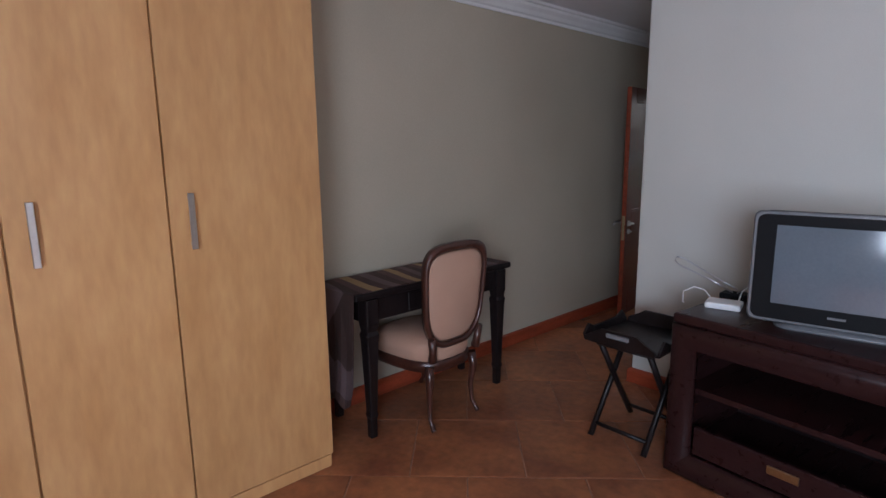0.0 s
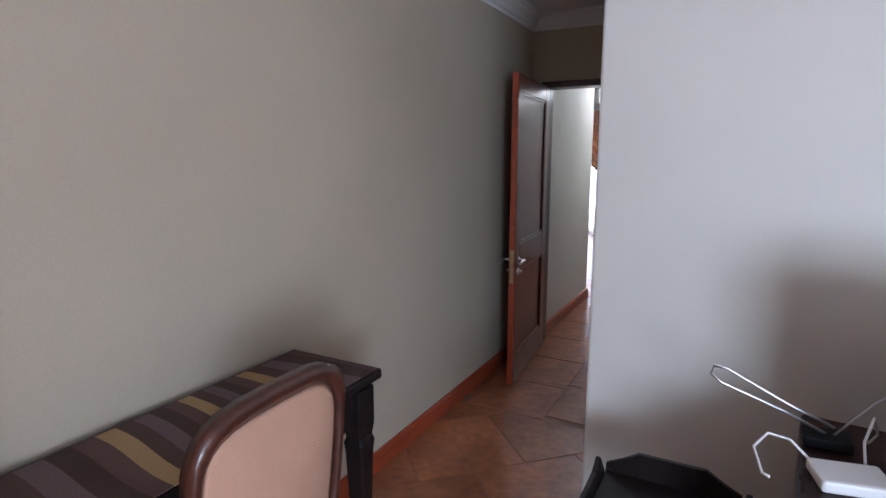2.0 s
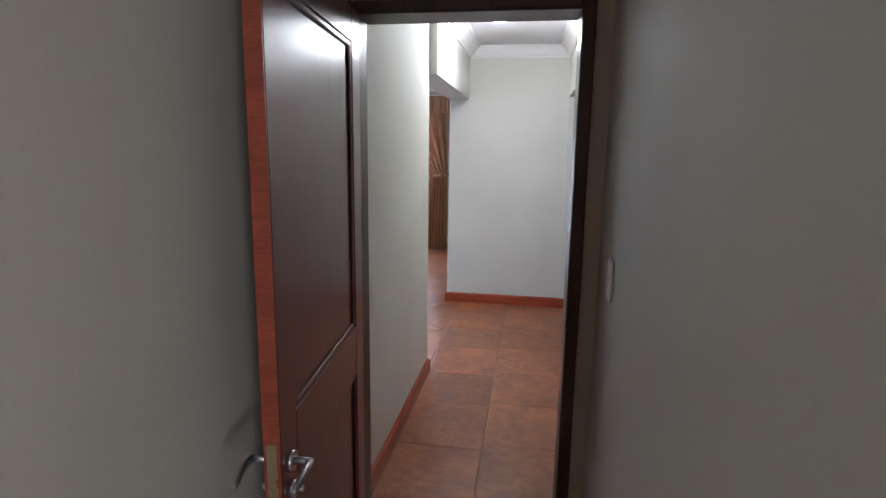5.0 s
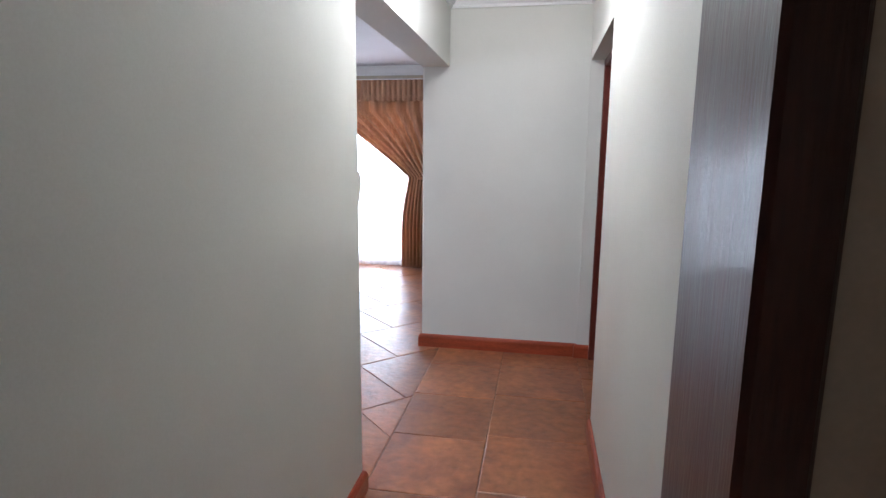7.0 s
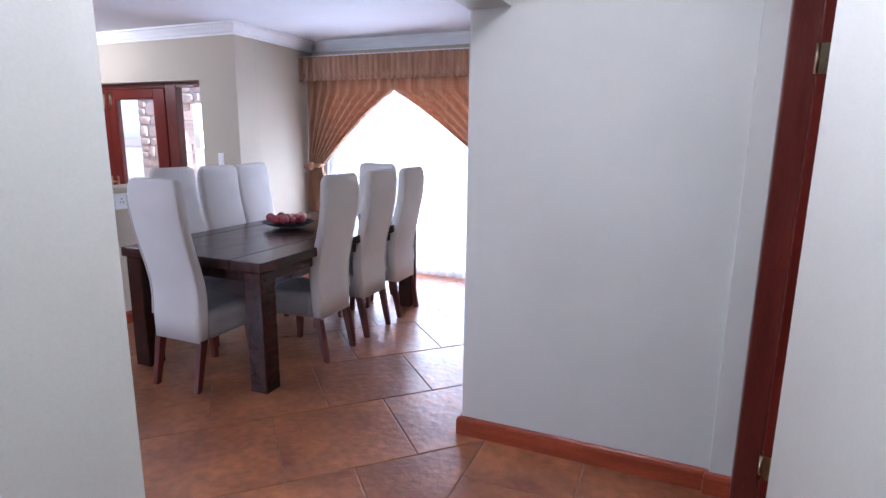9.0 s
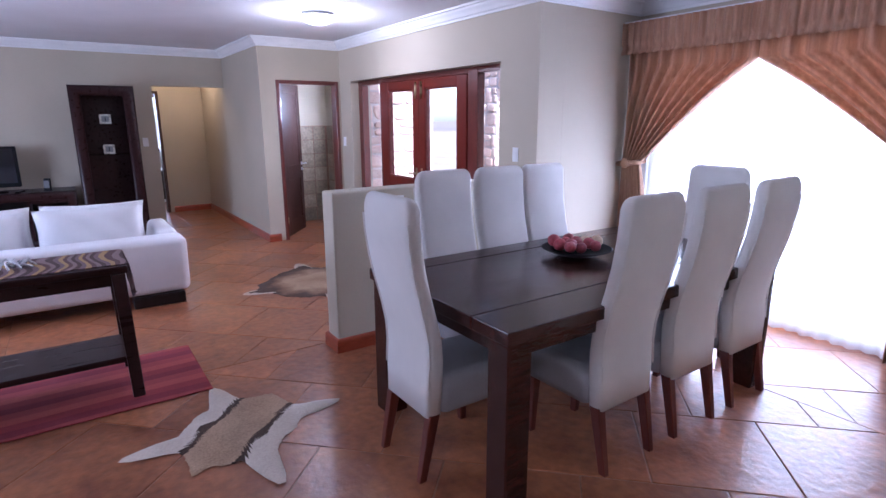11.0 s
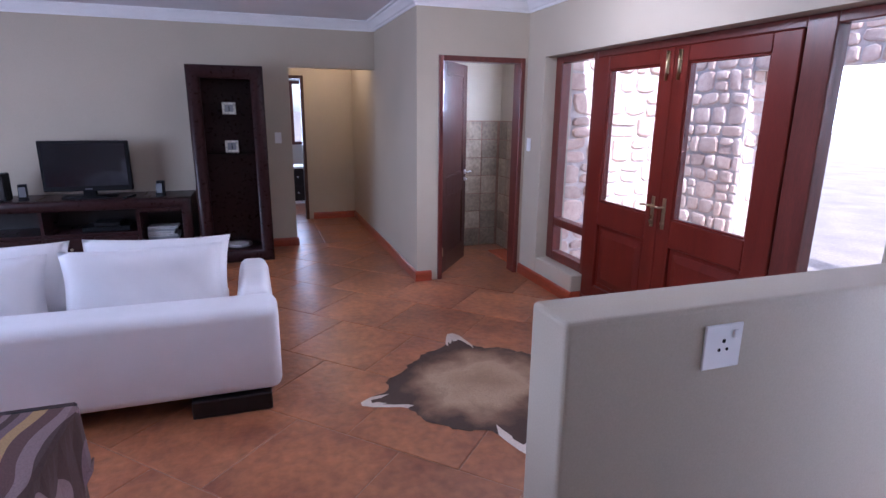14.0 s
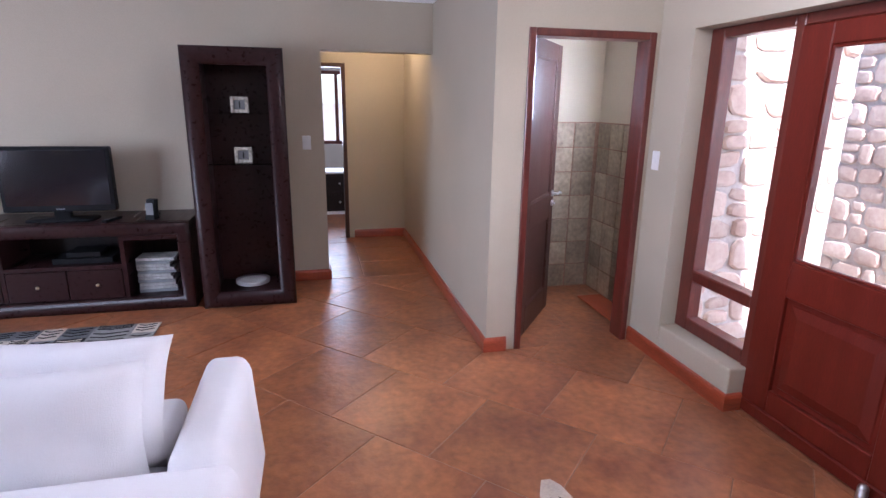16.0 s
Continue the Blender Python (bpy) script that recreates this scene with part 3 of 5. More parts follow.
# glazed entrance
ent = thing("glazed_entrance", pose(0, 0, 0), "mahogany double entrance door with glass panes and side lights", "entrance door", kind="structure")
b = Build()
Y0, Y1 = 11.0, 11.09
for x0, x1, z0 in ((-9.238, -9.13, 0.242), (-8.655, -8.60, 0.0), (-6.87, -6.715, 0.0), (-6.30, -6.262, 0.242)):
    b.box((x0, Y0, z0), (x1, Y1, 2.038), M_MAHOG, 0.006)
b.box((-9.13, Y0, 1.985), (-8.655, Y1, 2.038), M_MAHOG, 0.006).box((-8.60, Y0, 1.985), (-6.87, Y1, 2.038), M_MAHOG, 0.006).box((-6.715, Y0, 1.985), (-6.30, Y1, 2.038), M_MAHOG, 0.006)
for x0, x1 in ((-9.13, -8.655), (-6.715, -6.30)):
    b.box((x0, Y0, 0.242), (x1, Y1, 0.325), M_MAHOG, 0.006).box((x0, Y0, 0.565), (x1, Y1, 0.635), M_MAHOG, 0.006)
b.done("frame", ent)
for x0, x1 in ((-9.13, -8.655), (-6.715, -6.30)):
    for z0, z1 in ((0.325, 0.565), (0.635, 1.985)):
        g = Build().box((x0, 11.045, z0), (x1, 11.049, z1), M_GLASS).done("pane", ent)
        g.visible_shadow = False
for x0, x1, sl, sr, hx in ((-8.598, -7.748, 0.165, 0.125, -7.80), (-7.744, -6.872, 0.122, 0.165, -7.69)):
    d = Build()
    xa, xb = x0 + sl, x1 - sr
    d.box((x0, Y0 - 0.012, 0.012), (xa, Y1 - 0.03, 1.982), M_MAHOG_RED, 0.005).box((xb, Y0 - 0.012, 0.012), (x1, Y1 - 0.03, 1.982), M_MAHOG_RED, 0.005)
    for z0, z1 in ((0.012, 0.2), (0.71, 0.893), (1.885, 1.982)):
        d.box((xa, Y0 - 0.012, z0), (xb, Y1 - 0.03, z1), M_MAHOG_RED, 0.005)
    # glazing beads round the pane
    for p, q in (((xa, 0.893), (xa + 0.014, 1.885)), ((xb - 0.014, 0.893), (xb, 1.885)), ((xa + 0.014, 0.893), (xb - 0.014, 0.907)), ((xa + 0.014, 1.871), (xb - 0.014, 1.885))):
        d.box((p[0], Y0 - 0.004, p[1]), (q[0], Y0 + 0.024, q[1]), M_MAHOG_RED, 0.004)
    # sunk field with a raised, chamfered panel
    d.box((xa, Y0 + 0.012, 0.2), (xb, Y1 - 0.055, 0.71), M_MAHOG_RED)
    d.loft([[(xa + o, Y0 + y, 0.2 + o), (xb - o, Y0 + y, 0.2 + o), (xb - o, Y0 + y, 0.71 - o), (xa + o, Y0 + y, 0.71 - o)] for o, y in ((0.03, 0.0118), (0.035, 0.006), (0.085, -0.004))], M_MAHOG_RED, smooth=False)
    d.box((x0 + 0.02, Y0 - 0.030, 0.012), (x1 - 0.02, Y0 - 0.012, 0.085), M_MAHOG_RED, 0.007)
    door = d.done("door", ent)
    g = Build().box((xa, 11.027, 0.893), (xb, 11.031, 1.885), M_GLASS).done("pane", ent)
    g.visible_shadow = False
    h = Build()
    h.box((hx - 0.016, Y0 - 0.02, 0.82), (hx + 0.016, Y0 - 0.012, 1.03), M_BRASS, 0.003)
    h.path([(hx, Y0 - 0.015, 0.97), (hx, Y0 - 0.06, 0.97), (hx - 0.03, Y0 - 0.064, 0.972), (hx - 0.075, Y0 - 0.06, 0.966)], 0.008, M_BRASS)
    h.tube((hx, Y0 - 0.012, 0.86), (hx, Y0 - 0.03, 0.86), 0.012, M_BRASS)
    h.done("handle", ent, label="brass lever handle on a long plate")
    k = Build()
    k.tube((hx, Y0 - 0.02, 1.78), (hx, Y0 - 0.02, 1.96), 0.009, M_BRASS).box((hx - 0.018, Y0 - 0.018, 1.82), (hx + 0.018, Y0 - 0.012, 1.96), M_BRASS, 0.002)
    k.done("bolt", ent, label="brass barrel bolt")
Build().tube((-7.83, 10.925, 0), (-7.83, 10.925, 0.085), 0.022, M_STEEL, n=16).ball((-7.83, 10.925, 0.085), 0.021, M_STEEL).done("door_stop", label="small steel door stop on the floor", category="door stop")

# dining window
dw = thing("dining_window", pose(0, 0, 0), "tall dark framed glass sliding window behind curtains", "window", kind="structure")
b = Build()
for x0, x1 in ((-5.498, -5.43), (-4.57, -4.49), (-3.37, -3.302)):
    b.box((x0, 12.13, 0.032), (x1, 12.19, 2.118), M_DARKFRAME, 0.004)
for x0, x1 in ((-5.43, -4.57), (-4.49, -3.37)):
    for z0, z1 in ((0.032, 0.09), (2.05, 2.118)):
        b.box((x0, 12.13, z0), (x1, 12.19, z1), M_DARKFRAME, 0.004)
    g = Build().box((x0, 12.158, 0.09), (x1, 12.162, 2.05), M_GLASS).done("pane", dw)
    g.visible_shadow = False
b.done("frame", dw)


def plain_window(name, axis, at, lo, hi, z0, z1, label):
    w = thing(name, pose(0, 0, 0), label, "window", kind="structure")
    b = Build()
    n = 3
    step = (hi - lo) / n
    for k in range(n + 1):
        u = min(max(lo + k * step, lo + 0.03), hi - 0.03)
        p, q = ((u - 0.028, at, z0 + 0.002), (u + 0.028, at + 0.05, z1 - 0.002)) if axis == "x" else ((at, u - 0.028, z0 + 0.002), (at + 0.05, u + 0.028, z1 - 0.002))
        b.box(p, q, M_MAHOG, 0.004)
    for za, zb in ((z0 + 0.003, z0 + 0.06), (z1 - 0.06, z1 - 0.003)):
        p, q = ((lo + 0.003, at + 0.002, za), (hi - 0.003, at + 0.048, zb)) if axis == "x" else ((at + 0.002, lo + 0.003, za), (at + 0.048, hi - 0.003, zb))
        b.box(p, q, M_MAHOG, 0.003)
    b.done("frame", w)


plain_window("window_bedroom", "y", 2.53, -1.3, 0.3, 0.75, 2.1, "wood framed bedroom window")
plain_window("window_bedroom_south", "x", -1.69, 0.6, 2.2, 0.8, 2.1, "wood framed bedroom window")
plain_window("window_lounge", "x", 3.9, -9.0, -6.2, 0.6, 2.1, "wide wood framed lounge window")
# Out of view: this window is added only to let light into the cloakroom.
plain_window("window_cloakroom", "x", 11.2, -10.05, -9.7, 1.5, 2.0, "small unseen window added to light the cloakroom")
plain_window("window_far_bedroom", "y", -16.08, 8.3, 9.6, 0.9, 2.1, "wood framed window of the far bedroom")


# ---------- outside the entrance ----------
def stone_block(name, a, b, faces, label, seed):
    """A wall of rough field stones set in mortar; stones stand proud on the given faces."""
    w = Build().box(a, b, M_MORTAR).done(name, label=label, category="stone wall", **STR)
    rng = random.Random(seed)
    for ax, side in faces:
        u = 1 - ax
        lo, hi = a[u], b[u]
        face = (b if side > 0 else a)[ax]
        z = a[2]
        while z < b[2] - 0.06:
            h = min(rng.uniform(0.13, 0.26), b[2] - z)
            p = lo
            while p < hi - 0.05:
                wd = min(rng.uniform(0.12, 0.34), hi - p)
                # some courses hold two small stones, one above the other
                cuts = ((0, 0.52), (0.52, 1)) if h > 0.2 and rng.random() < 0.35 else ((0, 1),)
                for c0, c1 in cuts:
                    hh, zb = h * (c1 - c0), z + h * c0
                    hw, hz = wd / 2 - 0.008, hh / 2 - 0.008
                    cx, cz = p + wd / 2, zb + hh / 2
                    tilt = rng.uniform(-0.12, 0.12)
                    dep = rng.uniform(0.015, 0.04)
                    out = []
                    for k in range(10):
                        t = 2 * math.pi * (k + rng.uniform(-0.25, 0.25)) / 10
                        co, si = math.cos(t), math.sin(t)
                        e = rng.uniform(0.45, 0.7)
                        q = rng.uniform(0.92, 1.05)
                        du, dz = hw * q * math.copysign(abs(co) ** e, co), hz * q * math.copysign(abs(si) ** e, si)
                        out.append((du, dz + tilt * du))

                    def ring(g, d):
                        r = []
                        for du, dz in out:
                            v = [0, 0, max(-(cz - a[2]), min(b[2] - cz, dz * g))]
                            v[ax] = side * d
                            v[u] = max(lo - cx, min(hi - cx, du * g))
                            r.append(v)
                        return r
                    at = [0, 0, cz]
                    at[ax], at[u] = face, cx
                    st = Build()
                    st.loft([ring(1.0, -0.004), ring(1.0, dep * 0.5), ring(0.88, dep * 0.9), ring(0.5, dep * rng.uniform(0.95, 1.15))], M_STONE, smooth=False)
                    st.done("stone", w, pose(*at))
                p += wd
            z += h
    return w


stone_block("porch_wall", (-9.75, 11.175, -0.03), (-9.42, 12.28, 2.7), [(0, 1), (1, 1)], "porch wall of rough pinkish field stone", 3)
stone_block("porch_pier", (-10.72, 13.75, -0.03), (-9.72, 14.02, 2.7), [(0, 1), (1, -1)], "porch pier of rough pinkish field stone", 5)
sky_card = Build().box((-60, 62, -2), (50, 62.5, 30), glow("hazy_sky", (1.0, 1.0, 1.0), 3.5)).done("backdrop", label="hazy bright distance beyond the garden", category="backdrop", **STR)
stone_block("porch_lintel", (-9.719, 13.76, 2.04), (-5.6, 14.01, 2.5), [(1, -1)], "lintel of rough pinkish field stone over the porch", 8)


# ---------- lamps and switches ----------
def ceiling_lamp(x, y):
    l = thing("ceiling_lamp", pose(x, y, H), "round white glass ceiling lamp, switched on", "ceiling lamp", "ceiling lamps")
    Build().tube((0, 0, 0), (0, 0, -0.03), 0.15, M_CORN, n=28).done("base", l)
    b = Build()
    rings = []
    for k in range(6):
        a = radians(90 * k / 6)
        r = 0.15 * math.cos(a)
        rings.append([(r * math.cos(2 * math.pi * j / 28), r * math.sin(2 * math.pi * j / 28), -0.03 - 0.075 * math.sin(a)) for j in range(28)])
    b.loft(rings, M_BULB)
    b.done("shade", l, label="glowing opal glass dome")


ceiling_lamp(-2.15, 7.5)
ceiling_lamp(-7.75, 9.88)


def switch(m, n=1, socket=False):
    """A wall plate on the plane y = 0, facing -y."""
    s = thing("wall_socket" if socket else "light_switch", m, "white plastic three-pin wall socket" if socket else "white plastic rocker light switch on the wall", "socket" if socket else "switch", "" if socket else "light switches")
    w, h = (0.062, 0.062) if socket else (0.036, 0.06)
    part_box(s, "plate", (-w, -0.008, -h), (w, 0, h), M_WHITEP, 0.003)
    if socket:
        b = Build()
        for x, z, r in ((0, 0.016, 0.006), (-0.013, -0.008, 0.005), (0.013, -0.008, 0.005)):
            b.tube((x, -0.0086, z), (x, -0.004, z), r, M_BLACK, n=10)
        b.done("hole", s, label="dark pin holes")
        part_box(s, "rocker", (0.028, -0.013, 0.022), (0.042, -0.008, 0.046), M_WHITEP, 0.002)
    else:
        part_box(s, "rocker", (-0.012, -0.013, -0.022), (0.012, -0.008, 0.022), M_WHITEP, 0.002)


switch(pose(-6.036, 10.89, 1.265))
switch(pose(-9.47, 10.89, 1.275))
switch(pose(-11.35, 8.70, 1.26, 0, 0, 90))
switch(pose(-5.787, 9.57, 0.985, 0, 0, 90), socket=True)
switch(pose(-1.64, 5.15, 1.2, 0, 0, -90))

# ---------- bedroom ----------
wd = thing("wardrobe", pose(-2.64, 0, 0), "tall maple laminate wardrobe with steel bar handles, doors shut", "wardrobe")
part_box(wd, "body", (0.004, -1.1, 0.0), (0.478, 1.37, 2.35), M_WARD, 0.002)
part_box(wd, "plinth", (0.478, -1.1, 0.0), (0.490, 1.36, 0.06), M_WARD, 0.002)
for y0, y1, hy in ((0.733, 1.368, 0.805), (0.245, 0.727, 0.318), (-0.36, 0.239, 0.17), (-1.09, -0.366, -0.3)):
    d = Build().box((0.0, 0.0, 0.07), (0.02, y1 - y0, 2.34), M_WARD, 0.003).done("door", wd, pose(0.480, y0, 0))
    h = Build()
    yy = hy - y0
    for z in (1.17, 1.345):
        h.box((0.02, yy - 0.005, z - 0.006), (0.046, yy + 0.005, z + 0.006), M_STEEL)
    h.box((0.042, yy - 0.011, 1.152), (0.05, yy + 0.011, 1.364), M_STEEL, 0.002)
    h.done("handle", d, label="brushed steel bar handle")

desk = thing("writing_desk", pose(-2.615, 1.575, 0), "narrow black wooden writing desk with tapered legs", "desk")
desk.scale.z = 1.04
part_box(desk, "top", (0, 0, 0.735), (0.405, 1.19, 0.77), M_EBONY, 0.008, 2)
b = Build()
b.box((0.03, 0.06, 0.615), (0.39, 0.085, 0.735), M_EBONY, 0.003).box((0.03, 1.105, 0.615), (0.39, 1.13, 0.735), M_EBONY, 0.003)
b.box((0.36, 0.085, 0.615), (0.385, 1.105, 0.735), M_EBONY, 0.003).box((0.03, 0.085, 0.615), (0.055, 1.105, 0.735), M_EBONY, 0.003)
b.box((0.385, 0.35, 0.63), (0.392, 0.84, 0.72), M_EBONY, 0.003)
b.done("apron", desk)
for x in (0.045, 0.375):
    for y in (0.095, 1.09):
        b = Build()
        prof = [(0.0, 0.02), (0.10, 0.021), (0.12, 0.027), (0.14, 0.023), (0.52, 0.036), (0.55, 0.04), (0.57, 0.033), (0.61, 0.04), (0.735, 0.04)]
        b.loft([rr_ring(x, y, z, r, r, r * 0.25, 3) for z, r in prof], M_EBONY, smooth=False)
        b.done("leg", desk)
run = thing("table_runner", pose(-2.615, 1.575, 0), "brown runner with wavy cream stripes draped over the desk", "table runner", "runners")
run.scale.z = 1.04
b = Build()
prof = [(1.16, 0.772), (0.66, 0.773), (0.0, 0.773), (-0.010, 0.765), (-0.014, 0.70), (-0.018, 0.5), (-0.03, 0.30), (-0.05, 0.22)]
rings = []
for i, (y, z) in enumerate(prof):
    x0, x1 = 0.03, 0.40
    n = 10
    low = 0.05 if i == len(prof) - 1 else 0
    up = [(x0 + (x1 - x0) * k / n, y + (0.006 * math.sin(k * 1.7) if z < 0.7 else 0), z + 0.004 - low * abs((k % 4) / 2 - 1)) for k in range(n + 1)]
    off = (0, 0.004, 0) if z < 0.77 else (0, 0, -0.003)
    dn = [(p[0], p[1] + off[1], p[2] + off[2]) for p in up][::-1]
    rings.append(up + dn)
b.loft(rings, M_RUNNER, smooth=False)
b.done("cloth", run)

# balloon-back chair, facing -x, its back towards the room
ch = thing("upholstered_side_chair", pose(-2.10, 2.11, 0, 0, 0, 2), "carved walnut side chair with peach upholstered back and seat", "chair")


def balloon(t, grow=1.0):
    """A rounded back outline: t from 0 to 1, as (across, up)."""
    a = 2 * math.pi * t
    s, c = math.sin(a), math.cos(a)
    e = 0.55
    w = 0.205 + 0.04 * c
    x = w * grow * math.copysign(abs(s) ** e, s)
    z = 0.255 * grow * math.copysign(abs(c) ** e, c)
    return x, z


def back_pt(x, z):
    return (0.03 + 0.07 * (z - 0.45) - 0.10 * x * x * 4 * 0.25, x, z)


N = 36
fr = Build()
rings = []
for k in range(N + 1):
    x, z = balloon(k / N, 1.0)
    dx, dz = balloon(k / N, 1.12 + 0.05 * max(0.0, math.cos(2 * math.pi * k / N)) ** 3)
    c0 = back_pt(x, 0.735 + z)
    c1 = back_pt(dx, 0.735 + dz)
    rings.append([(c0[0] - 0.02, c0[1], c0[2]), (c1[0] - 0.02, c1[1], c1[2]), (c1[0] + 0.014, c1[1], c1[2]), (c0[0] + 0.022, (c0[1] + c1[1]) / 2, (c0[2] + c1[2]) / 2), (c0[0] + 0.012, c0[1], c0[2])])
fr.loft(rings, M_WALNUT, caps=False)
for s in (-1, 1):
    fr.path([(0.04, s * 0.17, 0.40), (0.05, s * 0.175, 0.46), (0.055, s * 0.19, 0.53)], [0.026, 0.022, 0.02], M_WALNUT)
fr.done("back_frame", ch)
pad = Build()
for side in (1, -1):
    rg = []
    for q in (1.0, 0.92, 0.7, 0.35, 0.02):
        rg.append([(lambda p: (p[0] + side * 0.035 * (1 - q ** 3) * (0.9 if side > 0 else 1.1), p[1], p[2]))(back_pt(balloon(k / N)[0] * q, 0.735 + balloon(k / N)[1] * q)) for k in range(N)])
    pad.loft(rg, M_PINK)
pad.done("backrest", ch)
seat = Build()


def seat_ring(z, g):
    out = []
    for k in range(28):
        a = 2 * math.pi * k / 28
        c, s = math.cos(a), math.sin(a)
        out.append((-0.22 + 0.255 * g * math.copysign(abs(c) ** 0.6, c), (0.225 - 0.035 * c) * g * math.copysign(abs(s) ** 0.6, s), z))
    return out


seat.loft([seat_ring(0.36, 0.94), seat_ring(0.40, 1.0), seat_ring(0.45, 1.0), seat_ring(0.485, 0.92), seat_ring(0.505, 0.7), seat_ring(0.51, 0.1)], M_PINK)
seat.done("seat", ch)
rl = Build()
rl.loft([seat_ring(0.315, 0.95), seat_ring(0.32, 1.01), seat_ring(0.375, 1.02), seat_ring(0.38, 0.96)], M_WALNUT)
rl.done("rail", ch)
for x, y, f in ((0.01, -0.165, 1), (0.01, 0.165, 1), (-0.44, -0.2, -1), (-0.44, 0.2, -1)):
    s = 1 if y > 0 else -1
    Build().path([(x, y, 0.36), (x + f * 0.012, y + s * 0.01, 0.28), (x - f * 0.004, y, 0.16), (x + f * 0.004, y + s * 0.004, 0.06), (x + f * 0.035, y + s * 0.012, 0.012), (x + f * 0.045, y + s * 0.014, 0.0)], [0.028, 0.024, 0.016, 0.012, 0.012, 0.013], M_WALNUT, 10).done("leg", ch)

# television stand, turned a little from the wall
st = thing("television_stand", pose(-1.03, 2.50, 0, 0, 0, -6), "dark brown wooden television stand with open shelves", "television stand")
SW, SD, SH = 1.15, 0.62, 0.775
part_box(st, "top", (0.0, 0.0, SH - 0.045), (SW, SD, SH), M_WENGE, 0.01, 2)


def roll_frame(x0, z0, x1, z1, w, y, dep, m):
    """A mitred picture frame with a rounded section, on the plane y, standing out to -y."""
    b = Build()
    prof = [(0.0, 0.0), (0.0, 0.55), (0.12, 0.85), (0.35, 1.0), (0.65, 0.9), (0.9, 0.55), (1.0, 0.25), (1.0, 0.0)]
    rings = []
    for cx, cz, sx, sz in ((x0, z0, 1, 1), (x1, z0, -1, 1), (x1, z1, -1, -1), (x0, z1, 1, -1), (x0, z0, 1, 1)):
        rings.append([(cx + sx * u * w, y - d * dep, cz + sz * u * w) for u, d in prof])
    b.loft(rings, m, caps=False)
    return b


roll_frame(0.0, 0.0, SW, SH - 0.045, 0.115, 0.03, 0.05, M_WENGE).done("front_frame", st)
b = Build()
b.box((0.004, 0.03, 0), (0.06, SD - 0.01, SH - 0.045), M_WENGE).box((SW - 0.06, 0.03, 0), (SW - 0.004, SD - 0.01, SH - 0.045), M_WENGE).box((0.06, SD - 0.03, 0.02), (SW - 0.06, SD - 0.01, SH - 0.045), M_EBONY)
b.box((0.06, 0.05, 0.10), (SW - 0.06, SD - 0.03, 0.13), M_WENGE).box((0.06, 0.06, 0.40), (SW - 0.06, SD - 0.03, 0.425), M_WENGE)
b.done("body", st)
part_box(st, "drawer", (0.118, 0.03, 0.118), (SW - 0.118, 0.06, 0.25), M_WENGE, 0.005)
part_box(st, "drawer_plate", (0.44, 0.02, 0.185), (0.56, 0.03, 0.22), M_BRASS, 0.002, label="small brass plate")

# crt television
tv = thing("crt_television", pose(-0.438, 2.60, SH, 0, 0, 9), "black and silver tube television with a grey screen", "television")
tv.scale = (0.985, 1.0, 0.95)
b = Build()


def tv_ring(y, hx, z0, z1, r=0.03):
    return [(p[0], y, p[1] + (z0 + z1) / 2) for p in [(q[0], q[1]) for q in rr_ring(0, 0, 0, hx, (z1 - z0) / 2, r, 4)]]


b.loft([tv_ring(0.03, 0.30, 0.05, 0.50), tv_ring(0.12, 0.303, 0.045, 0.50), tv_ring(0.17, 0.30, 0.05, 0.49, 0.06), tv_ring(0.25, 0.285, 0.055, 0.465, 0.09), tv_ring(0.33, 0.25, 0.06, 0.42, 0.11), tv_ring(0.40, 0.20, 0.07, 0.36, 0.1), tv_ring(0.43, 0.15, 0.09, 0.30, 0.08)], M_BLACK)
b.done("casing", tv)
Build().loft([tv_ring(0.03, 0.31, 0.035, 0.505), tv_ring(0.0, 0.315, 0.03, 0.51), tv_ring(-0.008, 0.308, 0.037, 0.503)], M_GREYP).done("rim", tv, label="silver plastic rim")
Build().loft([tv_ring(-0.004, 0.302, 0.043, 0.498), tv_ring(-0.012, 0.298, 0.047, 0.494)], M_BLACK).done("bezel", tv)
b = Build()
rg = []
for i in range(9):
    row = []
    for j in range(9):
        u, v = j / 4 - 1, i / 4 - 1
        row.append((u * 0.228, -0.026 + 0.012 * (u * u + v * v) * 0.5, 0.285 + v * 0.168))
    rg.append(row)
b.loft(rg, M_SCREEN, closed=False)
b.done("screen", tv, label="grey curved glass screen")
part_box(tv, "brand_bar", (-0.03, -0.0135, 0.078), (0.03, -0.012, 0.087), M_GREYP, 0)
Build().loft([rr_ring(0, 0.16, 0.0, 0.22, 0.15, 0.07), rr_ring(0, 0.16, 0.012, 0.22, 0.15, 0.07), rr_ring(0, 0.16, 0.02, 0.19, 0.13, 0.06), rr_ring(0, 0.16, 0.055, 0.17, 0.12, 0.06)], M_GREYP).done("foot", tv, label="silver oval foot")
for z in (0.2, 0.3, 0.4):
    part_box(tv, "vent", (-0.303, 0.06, z), (-0.298, 0.13, z + 0.02), M_GREYP, 0.002)

